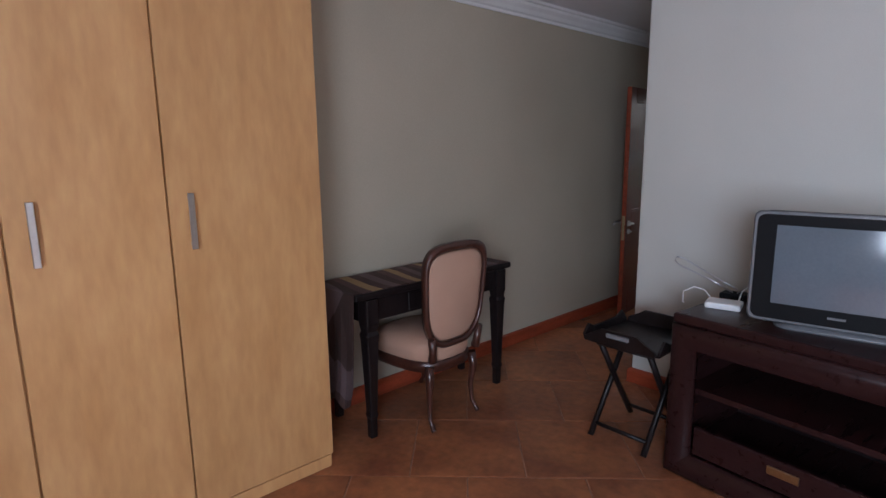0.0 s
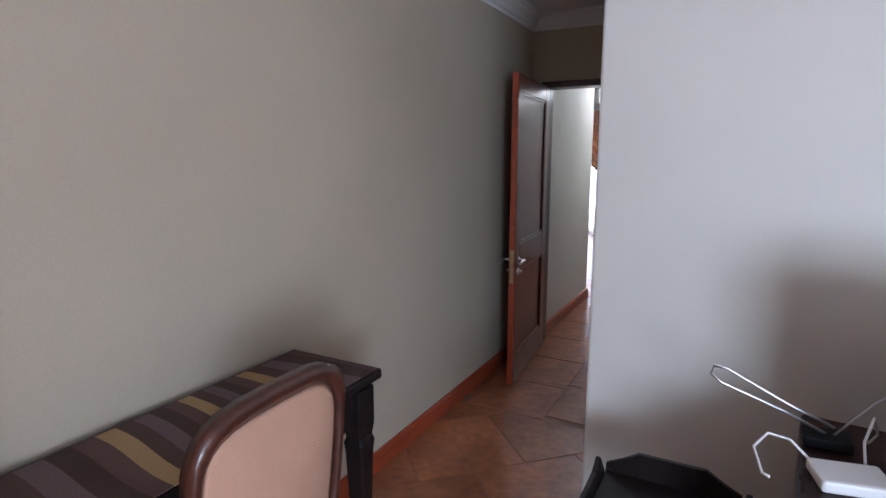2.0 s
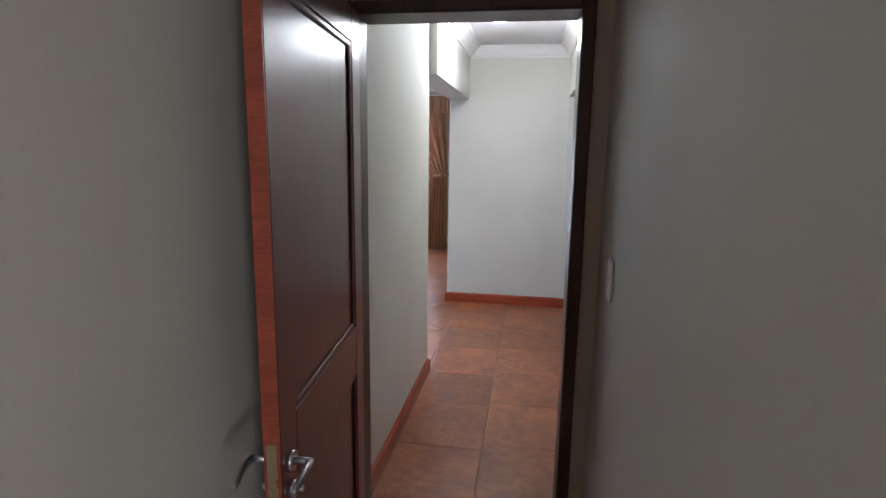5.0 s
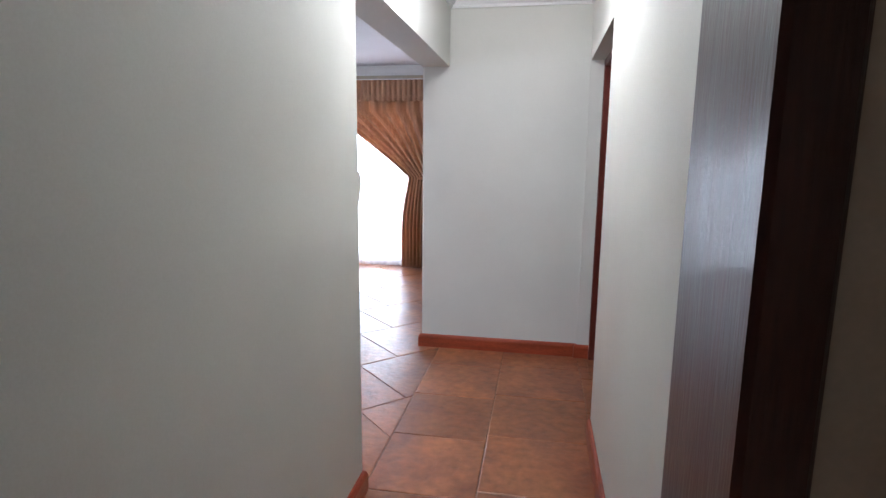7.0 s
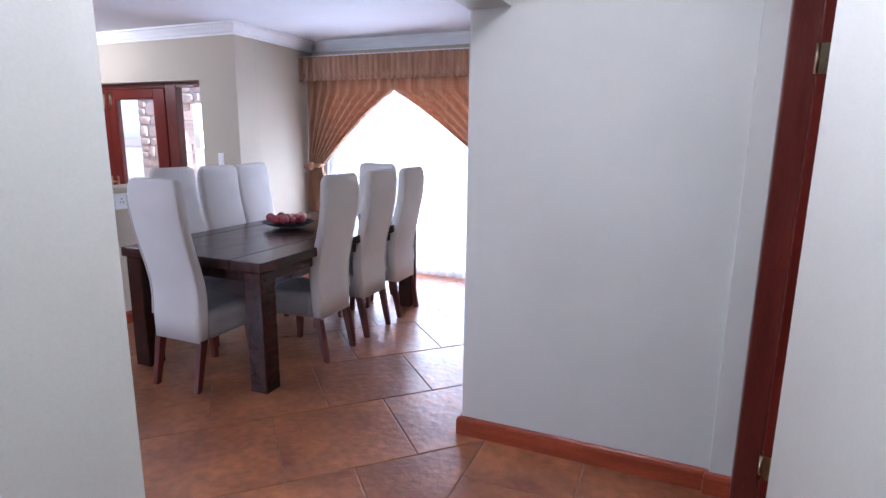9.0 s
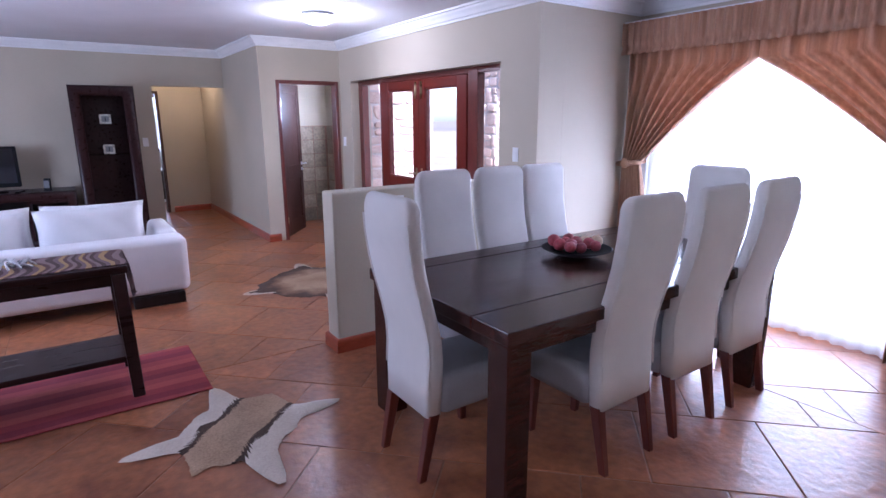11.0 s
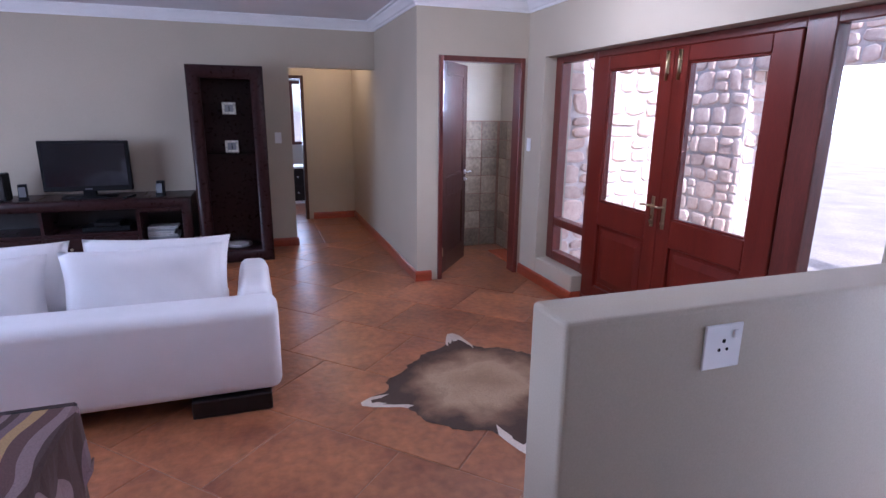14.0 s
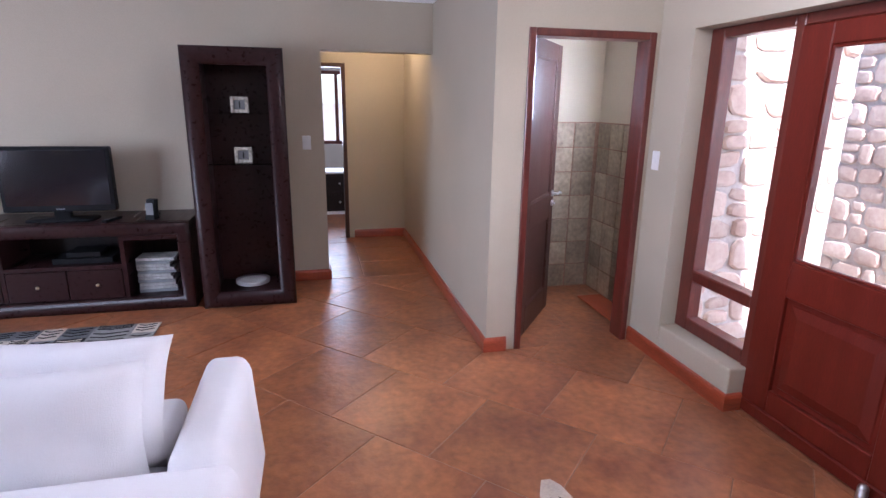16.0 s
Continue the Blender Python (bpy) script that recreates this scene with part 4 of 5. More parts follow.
rt = thing("wireless_router", pose(-0.90, 2.74, SH, 0, 0, 12), "small white router box on the television stand", "router")
part_box(rt, "box", (-0.075, -0.055, 0.0), (0.075, 0.055, 0.03), M_WHITEP, 0.008, 2)
Build().path([(-0.06, 0.055, 0.015), (-0.1, 0.09, 0.05), (-0.15, 0.09, 0.06), (-0.19, 0.05, 0.04), (-0.18, 0.0, 0.0), (-0.17, -0.02, 0.003)], 0.0035, M_WHITEP, 6).done("cable", rt, label="thin white cable")
Build().path([(0.05, 0.055, 0.015), (0.06, 0.1, 0.06), (0.10, 0.16, 0.1), (0.13, 0.2, 0.04), (0.12, 0.22, 0.004)], 0.0035, M_WHITEP, 6).done("cable", rt, label="thin white cable")
an = thing("indoor_aerial", pose(-0.93, 2.93, SH), "chrome loop indoor television aerial", "aerial")
part_box(an, "foot", (-0.05, -0.04, 0), (0.06, 0.04, 0.03), M_BLACK, 0.006, 2)
Build().path([(0.0, 0.0, 0.03), (-0.1, -0.02, 0.08), (-0.25, -0.05, 0.14), (-0.275, -0.05, 0.16), (-0.27, -0.04, 0.18), (-0.24, -0.03, 0.175), (-0.08, 0.01, 0.085), (0.02, 0.0, 0.05)], 0.004, M_STEEL, 8).path([(0.02, 0, 0.03), (0.1, 0.03, 0.12), (0.2, 0.06, 0.2)], 0.003, M_STEEL, 6).done("loop", an)

# butler's tray
tr = thing("butler_tray_table", pose(-1.29, 2.72, 0), "black wooden folding tray table with cut-out handles", "tray table")
tz = 0.53
part_box(tr, "tray", (-0.19, -0.21, tz), (0.19, 0.21, tz + 0.012), M_EBONY, 0.003)
for ax in (0, 1):
    for s in (-1, 1):
        half, off = (0.21, 0.19) if ax else (0.19, 0.21)
        prof = [(-1, 0.03), (-0.8, 0.075), (-0.55, 0.05), (-0.4, 0.05), (0.4, 0.05), (0.55, 0.05), (0.8, 0.075), (1, 0.03)]
        if not ax:
            prof = [(-1, 0.03), (-0.75, 0.055), (-0.5, 0.085), (0.5, 0.085), (0.75, 0.055), (1, 0.03)]
        rings = []
        for u, hh in prof:
            r = []
            for o, z in ((off, 0.002), (off + 0.014, 0.002), (off + 0.022, hh), (off + 0.008, hh)):
                r.append((s * o, u * half, tz + z) if ax else (u * half, s * o, tz + z))
            rings.append(r)
        Build().loft(rings, M_EBONY, smooth=False).done("side", tr)
for s in (-1, 1):
    yb = s * 0.236
    part_box(tr, "grip", (-0.06, yb - 0.010, tz + 0.05), (0.06, yb + 0.006, tz + 0.072), M_GREYP, 0.004, label="pale hand hole in the rim")
for s, x in ((1, 0.15), (-1, 0.135), (1, -0.15), (-1, -0.135)):
    Build().path([(x, s * 0.17, tz - 0.002), (x, 0, 0.28), (x, -s * 0.2, 0.0)], [0.016, 0.016, 0.016], M_EBONY, 6).done("leg", tr)
for y, z in ((0.16, 0.06), (-0.16, 0.06), (0.165, tz - 0.02), (-0.165, tz - 0.02)):
    Build().tube((-0.15, y, z), (0.15, y, z), 0.011, M_EBONY, n=8).done("stretcher", tr)

# ---------- dining area ----------
tb = thing("dining_table", pose(-4.50, 9.985, 0), "long dark brown wooden dining table with square legs", "dining table")
TZ = 0.795
for x0, x1 in ((-0.52, -0.362), (-0.359, 0.369), (0.372, 0.60)):
    part_box(tb, "top", (x0, -1.02, TZ - 0.06), (x1, 1.02, TZ), M_TABLE, 0.006, 2)
part_box(tb, "apron", (-0.47, -0.98, TZ - 0.13), (0.56, 0.98, TZ - 0.061), M_TABLE, 0.003)
for x in (-0.43, 0.53):
    for y in (-0.95, 0.95):
        part_box(tb, "leg", (x - 0.062, y - 0.062, 0), (x + 0.062, y + 0.062, TZ - 0.061), M_TABLE, 0.006)


def dining_chair():
    """A tall upholstered chair that faces +y; its origin lies on the floor under the seat's rear edge."""
    c = thing("dining_chair", pose(0, 0, 0), "tall white linen dining chair with dark wooden legs", "chair", "chairs round the dining table")
    prof = [(0.30, 0.0, 0.075), (0.44, 0.0, 0.085), (0.55, 0.008, 0.082), (0.64, 0.004, 0.078), (0.74, -0.016, 0.074), (0.85, -0.045, 0.072), (0.96, -0.07, 0.072), (1.07, -0.086, 0.072), (1.15, -0.09, 0.07), (1.19, -0.089, 0.068), (1.212, -0.086, 0.062), (1.228, -0.081, 0.05), (1.237, -0.073, 0.03), (1.24, -0.066, 0.012)]
    prof = [(z + 0.02 * max(0, z - 0.5), y, t) for z, y, t in prof]
    b = Build()
    rings = []
    for z, y, t in prof:
        top = min(1.0, max(0.0, (z - 1.195) / 0.06))
        hw = 0.188 + 0.012 * (z - 0.3) - 0.055 * (1 - math.sqrt(max(0.0, 1 - top * top)))
        rings.append([(p[0], y + p[1], z + 0.010 * (1 - (p[0] / 0.23) ** 2) * min(1, top + 0.2) * (z > 1.1)) for p in rr_ring(0, t / 2, 0, hw, t / 2, min(0.03, t * 0.48), 5)])
    b.loft(rings, M_LINEN)
    # welt sewn along the rear edges
    for sx in (-1, 1):
        b.path([(sx * (0.188 + 0.012 * (z - 0.3) - 0.006), y + 0.004, z) for z, y, t in prof if 0.31 < z < 1.17], 0.004, M_LINEN, 6)
    b.done("backrest", c)
    s = Build()
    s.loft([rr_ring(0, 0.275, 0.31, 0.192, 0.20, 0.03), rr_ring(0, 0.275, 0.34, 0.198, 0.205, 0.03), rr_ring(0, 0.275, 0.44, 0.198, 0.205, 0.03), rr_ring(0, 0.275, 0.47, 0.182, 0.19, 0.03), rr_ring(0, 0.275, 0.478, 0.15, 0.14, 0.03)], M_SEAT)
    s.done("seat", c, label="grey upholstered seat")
    for x in (-0.166, 0.166):
        for y, k in ((0.035, -0.06), (0.43, 0.01)):
            Build().loft([rr_ring(x, y + k, 0.0, 0.016, 0.018, 0.003, 2), rr_ring(x, y, 0.312, 0.023, 0.026, 0.003, 2)], M_MAHOG, smooth=False).done("leg", c)
    return c


c0 = dining_chair()
c0.matrix_basis = pose(-4.46, 8.85, 0, 0, 0, 0)
for y, turn in ((9.69, 91), (10.22, 89.5), (10.75, 90.5)):
    copy_thing(c0, pose(-3.895, y, 0, 0, 0, turn))
for y, turn in ((9.60, -91), (10.04, -90), (10.43, -89)):
    copy_thing(c0, pose(-5.19, y, 0, 0, 0, turn))
copy_thing(c0, pose(-4.42, 11.15, 0, 0, 0, 180))

bw = thing("fruit_bowl", pose(-4.57, 10.06, TZ), "shallow black bowl on the dining table", "bowl")
b = Build()
prof = [(0.06, 0.0), (0.07, 0.006), (0.13, 0.02), (0.19, 0.045), (0.20, 0.05), (0.19, 0.05), (0.12, 0.03), (0.02, 0.02)]
b.loft([[(r * math.cos(2 * math.pi * k / 32), r * math.sin(2 * math.pi * k / 32), z) for k in range(32)] for r, z in prof], M_BLACK)
b.done("body", bw)
rng = random.Random(9)
for k in range(13):
    a, r = k * 2.4, 0.045 * math.sqrt(k) * 0.85
    z = 0.025 + 0.032 + (0.012 if k < 4 else 0) + 0.03 * (r / 0.15) ** 2
    rad = rng.uniform(0.030, 0.038)
    f = Build().ball((0, 0, 0), (rad, rad * 1.05, rad * 0.92), M_FRUIT2 if k in (6, 11) else M_FRUIT).done("dried_fruit", m=pose(-4.57 + r * math.cos(a), 10.06 + r * math.sin(a), TZ + z, rng.uniform(0, 90), rng.uniform(0, 90), 0))
    tagged(f, "dried cream ball in the black bowl" if k in (6, 11) else "dried dark red fruit in the black bowl", "dried fruit", "fruit in the bowl")


# curtains
def drape(parent, name, fn, nu, nv, m, thick=0.004, **tags):
    """A cloth from fn(u, v), u across and v down, both 0 to 1."""
    b = Build()
    i = b.slot(m)
    g = [[b.bm.verts.new(fn(a / nu, c / nv)) for a in range(nu + 1)] for c in range(nv + 1)]
    for r0, r1 in zip(g, g[1:]):
        for k in range(nu):
            f = b.bm.faces.new((r0[k], r0[k + 1], r1[k + 1], r1[k]))
            f.material_index, f.smooth = i, True
    ob = b.done(name, parent, **tags)
    md = ob.modifiers.new("thick", "SOLIDIFY")
    md.thickness = thick
    return ob


CX, CY = -4.64, 11.95


def curtain(side):
    c = thing("curtain", pose(0, 0, 0), "copper satin curtain tied back at the dining window", "curtain", "dining curtains")
    far = 1.12 if side < 0 else 1.47
    out = CX + side * far
    tie = far - (0.19 if side < 0 else 0.34)

    def fn(u, v):
        z = 2.13 * (1 - v) + 0.01 * v
        zt = 1.17
        if z > zt:
            q = (2.13 - z) / (2.13 - zt)
            inner = CX + side * tie * (max(0.0, (q - 0.16) / 0.84) ** 0.85)
            o = out
        else:
            q = (zt - z) / zt
            inner = CX + side * (tie - 0.10 * math.sin(min(1, q * 1.6) * math.pi / 2))
            o = out
        x = o + (inner - o) * u
        # folds converge on the tie
        amp = 0.035 * (0.45 + 0.55 * min(1, abs(z - zt) / 0.5))
        y = CY + 0.005 + amp * math.sin(u * 2 * math.pi * 9 + 1.3 * v) - 0.02 * (1 - abs(2 * u - 1))
        return (x, y, z)
    drape(c, "cloth", fn, 110, 60, M_CURT)
    t = Build()
    x = CX + side * (far - 0.09)
    t.path([(x - 0.11, CY + 0.05, 1.15), (x - 0.1, CY - 0.045, 1.16), (x, CY - 0.065, 1.17), (x + 0.1, CY - 0.045, 1.18), (x + 0.11, CY + 0.05, 1.19)], 0.022, M_CURT, 10)
    t.ball((x, CY - 0.08, 1.17), (0.045, 0.03, 0.045), M_CURT)
    t.done("tieback", c, label="copper satin tieback with a rosette")
    return c


curtain(-1)
curtain(1)
vl = thing("curtain_valance", pose(0, 0, 0), "pleated copper satin valance above the dining window", "valance")


def val_fn(u, v):
    ph = u * 40
    pl = abs((ph % 1) * 2 - 1)
    pinch = 1 - 0.75 * math.exp(-((v - 0.82) / 0.1) ** 2)
    return (CX - 1.13 + 2.62 * u, CY - 0.075 - 0.03 * pl * pinch, 2.355 - 0.25 * v - (0.012 * pl if v > 0.95 else 0))


drape(vl, "cloth", val_fn, 340, 12, M_CURT)
rail = thing("curtain_rail", pose(0, 0, 0), "white curtain rail above the dining window", "curtain rail")
part_box(rail, "track", (CX - 1.14, CY - 0.07, 2.345), (CX + 1.5, 12.099, 2.37), M_WHITEP, 0.004)
sh = thing("sheer_curtain", pose(0, 0, 0), "white translucent voile curtain reaching the floor", "sheer curtain")
drape(sh, "cloth", lambda u, v: (CX - 1.05 + 2.4 * u, 12.035 + 0.02 * math.sin(u * 2 * math.pi * 24) + 0.012 * math.sin(u * 61 + v * 2) - 0.06 * max(0, v - 0.9), 2.33 - 2.326 * v), 260, 20, M_SHEER, 0.001)


# ---------- lounge ----------
def cushion_mesh(name, parent, hx, hz, t, m, seed=0):
    """An upright cushion in the plane x, z, about 2t thick."""
    rng = random.Random(seed)
    b = Build()
    i = b.slot(m)
    n = 16
    ph = [rng.uniform(0, 6) for _ in range(4)]
    for s in (1, -1):
        g = []
        for r in range(n + 1):
            row = []
            for k in range(n + 1):
                u, v = 2 * k / n - 1, 2 * r / n - 1
                e = (1 - u ** 4) * (1 - v ** 4)
                pin = 1 - 0.07 * (1 - u * u) if abs(v) > 0.99 else 1
                pu = 1 - 0.06 * (1 - v * v) * abs(u)
                pv = 1 - 0.08 * (1 - u * u) * abs(v)
                y = s * t * (max(e, 0) ** 0.55) * (1 + 0.10 * math.sin(3 * u + ph[0]) * math.sin(2.4 * v + ph[1])) + 0.006 * math.sin(9 * u + 5 * v + ph[2]) * (1 - abs(u * v))
                row.append(b.bm.verts.new((u * hx * pu, y, v * hz * pv)))
            g.append(row)
        for r0, r1 in zip(g, g[1:]):
            for k in range(n):
                f = b.bm.faces.new((r0[k], r0[k + 1], r1[k + 1], r1[k]))
                f.material_index, f.smooth = i, True
    bmesh.ops.remove_doubles(b.bm, verts=b.bm.verts, dist=0.004)
    return b.done(name, parent)


sf = thing("sofa", pose(-7.56, 8.50, 0), "long low white fabric sofa on dark block feet", "sofa")
SL = 2.35


def soft_box(parent, name, a, b_, m, r=0.05, bulge=0.0, **tags):
    o = Build().box(a, b_, m, r, None, 4).done(name, parent, **tags)
    for p in o.data.polygons:
        p.use_smooth = True
    return o


soft_box(sf, "base", (-0.92, -SL + 0.28, 0.10), (-0.12, -0.28, 0.34), M_SOFA, 0.03)
# back, leaning a little outwards at its top
bk = soft_box(sf, "backrest", (-0.30, -SL, 0.10), (0.0, 0.0, 0.585), M_SOFA, 0.06)
for v in bk.data.vertices:
    v.co.x += 0.06 * (v.co.z - 0.1) - 0.03
for y0, y1 in ((-0.27, 0.0), (-SL, -SL + 0.27)):
    o = soft_box(sf, "arm", (-0.97, y0, 0.10), (-0.25, y1, 0.62), M_SOFA, 0.07)
    side = 1 if y1 == 0.0 else -1
    edge = y1 if side > 0 else y0
    for v in o.data.vertices:
        k = max(0.0, (v.co.z - 0.2) / 0.455)
        v.co.y = edge + (v.co.y - edge) * (1 - 0.42 * k) - side * 0.045 * k * k
for k in range(2):
    w = (SL - 0.56) / 2
    y0 = -SL + 0.28 + k * w
    soft_box(sf, "seat_cushion", (-0.95, y0 + 0.004, 0.342), (-0.34, y0 + w - 0.004, 0.46), M_SOFA, 0.045)
for x, y in ((-0.14, -0.26), (-0.85, -0.26), (-0.14, -SL + 0.26), (-0.85, -SL + 0.26)):
    part_box(sf, "foot", (x - 0.12, y - 0.2, 0), (x + 0.12, y + 0.2, 0.099), M_EBONY, 0.006)
for k, (x, y, z, rz, lean) in enumerate(((-7.97, 7.83, 0.635, 92, -12), (-8.16, 7.86, 0.65, 84, -24), (-7.98, 6.98, 0.625, 90, -12), (-8.17, 7.02, 0.65, 93, -25))):
    t = thing("scatter_cushion", pose(x, y, z, lean, 0, rz), "plump white cotton cushion on the sofa", "cushion", "cushions on the sofa")
    cushion_mesh("cover", t, 0.40, 0.215, 0.09, M_SOFA, k)

# console table behind the sofa
cs = thing("console_table", pose(-5.90, 7.92, 0), "dark wooden console table with a lower shelf", "console table")
part_box(cs, "top", (-0.50, -1.45, 0.735), (0.0, 0.0, 0.775), M_WENGE, 0.006)
part_box(cs, "apron", (-0.46, -1.41, 0.66), (-0.04, -0.04, 0.734), M_WENGE, 0.004)
part_box(cs, "shelf", (-0.46, -1.40, 0.20), (-0.04, -0.05, 0.235), M_WENGE, 0.005)
for x, x2 in ((-0.03, 0.02), (-0.47, -0.47)):
    for y, y2 in ((-0.05, -0.03), (-1.40, -1.42)):
        Build().loft([rr_ring(x2, y2, 0, 0.03, 0.03, 0.004, 2), rr_ring(x, y, 0.734, 0.034, 0.034, 0.004, 2)], M_WENGE, smooth=False).done("leg", cs)
r2 = thing("table_runner", pose(-5.90, 7.92, 0), "wavy brown and mauve runner draped over the console", "table runner", "runners")
b = Build()
prof = [(-1.40, 0.777), (-0.7, 0.777), (0.0, 0.777), (0.012, 0.772), (0.016, 0.70), (0.022, 0.60), (0.03, 0.52)]
rings = []
for i, (y, z) in enumerate(prof):
    n = 10
    lowr = 0.09 if i == len(prof) - 1 else 0
    up = [(-0.46 + 0.42 * k / n, y + (0.006 * math.sin(k * 2.1) if z < 0.76 else 0), z + 0.004 + lowr * abs(k / n - 0.5) * 2) for k in range(n + 1)]
    off = (-0.004, 0) if z < 0.775 else (0, -0.003)
    rings.append(up + [(p[0], p[1] + off[0], p[2] + off[1]) for p in up][::-1])
b.loft(rings, M_RUNNER2, smooth=False)
b.done("cloth", r2)

orn = thing("metal_ornament", pose(-6.17, 7.42, 0.782), "small twisted silver wire ornament on the console", "ornament")
b = Build()
for k in range(9):
    a = k * 0.7
    b.path([(0.02 * math.cos(a), 0.02 * math.sin(a), 0.008), (0.06 * math.cos(a + 0.5), 0.06 * math.sin(a + 0.5), 0.03 + 0.01 * (k % 3)), (0.085 * math.cos(a + 1.0), 0.085 * math.sin(a + 1.0), 0.007)], 0.006, M_STEEL, 6)
b.done("wires", orn)


# rugs and hides
def rug(name, x0, y0, x1, y1, m, label, turn=0, h=0.012):
    cx, cy = (x0 + x1) / 2, (y0 + y1) / 2
    o = Build().box((x0 - cx, y0 - cy, 0.002), (x1 - cx, y1 - cy, h), m, 0.004).done(name, m=pose(cx, cy, 0, 0, 0, turn))
    return tagged(o, label, "rug")


rug("red_rug", -6.50, 5.9, -5.72, 8.26, M_REDRUG, "red woven rug with tonal bands on the floor")


def patch_rug():
    t = thing("patchwork_rug", pose(-10.1, 6.6, 0), "black, grey and cream patchwork rug with wavy strokes", "rug")
    part_box(t, "backing", (-0.40, -1.1, 0.002), (0.40, 1.0, 0.009), M_PAPER, 0.002)
    rng = random.Random(12)
    shades = [M_HIDEPALE, M_BLACK, M_PAPER, M_GREYP, M_HIDEPALE]
    b = Build()
    y = -1.1
    while y < 0.95:
        d = min(rng.uniform(0.12, 0.28), 1.0 - y)
        x = -0.40
        while x < 0.37:
            w = min(rng.uniform(0.10, 0.26), 0.40 - x)
            c = rng.choice(shades)
            b.box((x + 0.003, y + 0.003, 0.009), (x + w - 0.003, y + d - 0.003, 0.0125), c)
            ink = M_BLACK if c is not M_BLACK else M_HIDEPALE
            for q in range(3):
                u = x + w * (0.2 + 0.25 * q)
                if w > 0.09 and d > 0.1:
                    b.path([(u, y + 0.02, 0.0127), (u + 0.02, y + d * 0.4, 0.0127), (u - 0.005, y + d - 0.02, 0.0127)], 0.005, ink, 5)
            x += w
        y += d
    b.done("patch", t, kind="stuff")


patch_rug()


def hide_outline(k, n, lobes, seed):
    a = 2 * math.pi * k / n
    r = 1.0
    for ang, amp, wid in lobes:
        d = (a - radians(ang) + math.pi) % (2 * math.pi) - math.pi
        r += amp * math.exp(-(d / wid) ** 2)
    return a, r * (1 + 0.12 * noise.noise((math.cos(a) * 3, math.sin(a) * 3, seed)) + 0.05 * noise.noise((math.cos(a) * 13, math.sin(a) * 13, seed)))


def hide(name, x, y, rx, ry, turn, lobes, label, zone, seed, h=0.012):
    """A flat animal skin: colours are told apart by zones from the middle outwards."""
    b = Build()
    n, R = 120, 26
    for m in zone[1]:
        b.slot(m)
    g = []
    for r in range(R + 1):
        q = r / R
        row = []
        for k in range(n):
            a, rad = hide_outline(k, n, lobes, seed)
            px, py = rx * rad * q * math.cos(a), ry * rad * q * math.sin(a)
            z = 0.003 + h * (1 - q ** 6) + 0.010 * (q ** 3) * max(0, noise.noise((px * 6, py * 6, seed + 3.0)))
            row.append(b.bm.verts.new((px, py, z)))
        g.append(row)
    for r in range(R):
        for k in range(n):
            f = b.bm.faces.new((g[r][k], g[r][(k + 1) % n], g[r + 1][(k + 1) % n], g[r + 1][k])) if r else b.bm.faces.new((g[1][k], g[1][(k + 1) % n], g[0][k]))
            c = f.calc_center_median()
            f.material_index, f.smooth = zone[0](c.x, c.y, r / R, 2 * math.pi * k / n), True
    loose = [v for v in b.bm.verts if not v.link_faces]
    bmesh.ops.delete(b.bm, geom=loose, context="VERTS")
    o = b.done(name, m=pose(x, y, 0, 0, 0, turn))
    return tagged(o, label, "hide rug", "hide rugs")


def zone_dark(x, y, q, a):
    w = q + 0.22 * noise.noise((x * 3, y * 3, 1.0)) + 0.10 * noise.noise((x * 11, y * 11, 2.0))
    corner = max(math.exp(-(((a - radians(t) + math.pi) % (2 * math.pi) - math.pi) / 0.13) ** 2) for t in (52, 128, 232, 308))
    if q > 0.80 and corner > 0.3 and w > 0.88:
        return 1
    return 0


hide("dark_hide", -7.50, 9.64, 0.55, 0.52, 44, [(50, 0.42, 0.13), (130, 0.4, 0.13), (230, 0.42, 0.13), (310, 0.42, 0.14), (180, -0.06, 0.4), (0, -0.05, 0.4)], "brown and grey antelope hide with cream legs on the floor", (zone_dark, (M_FUR, M_HIDEPALE)), 2.0)


def zone_pale(x, y, q, a):
    s = abs(y) + 0.02 * noise.noise((x * 6, y * 6, 4.0))
    if abs(x) < 0.34 and 0.13 < s < 0.165 + 0.03 * noise.noise((x * 9, 1.0, 4.0)):
        return 1
    if s < 0.13 and -0.42 < x < 0.40:
        return 0
    return 2


hide("springbok_hide", -5.20, 8.28, 0.33, 0.28, -45, [(52, 0.85, 0.15), (128, 0.85, 0.15), (232, 0.85, 0.15), (308, 0.85, 0.15), (0, 0.25, 0.12), (180, 0.1, 0.3)], "cream and tan springbok hide with dark side stripes", (zone_pale, (M_HIDETAN, M_HIDEDARK, M_HIDEPALE)), 7.0)

# television unit, tall shelf
tu = thing("television_unit", pose(-10.84, 7.79, 0, 0, 0, 90), "low dark wooden television cabinet with moulded frame", "television unit")
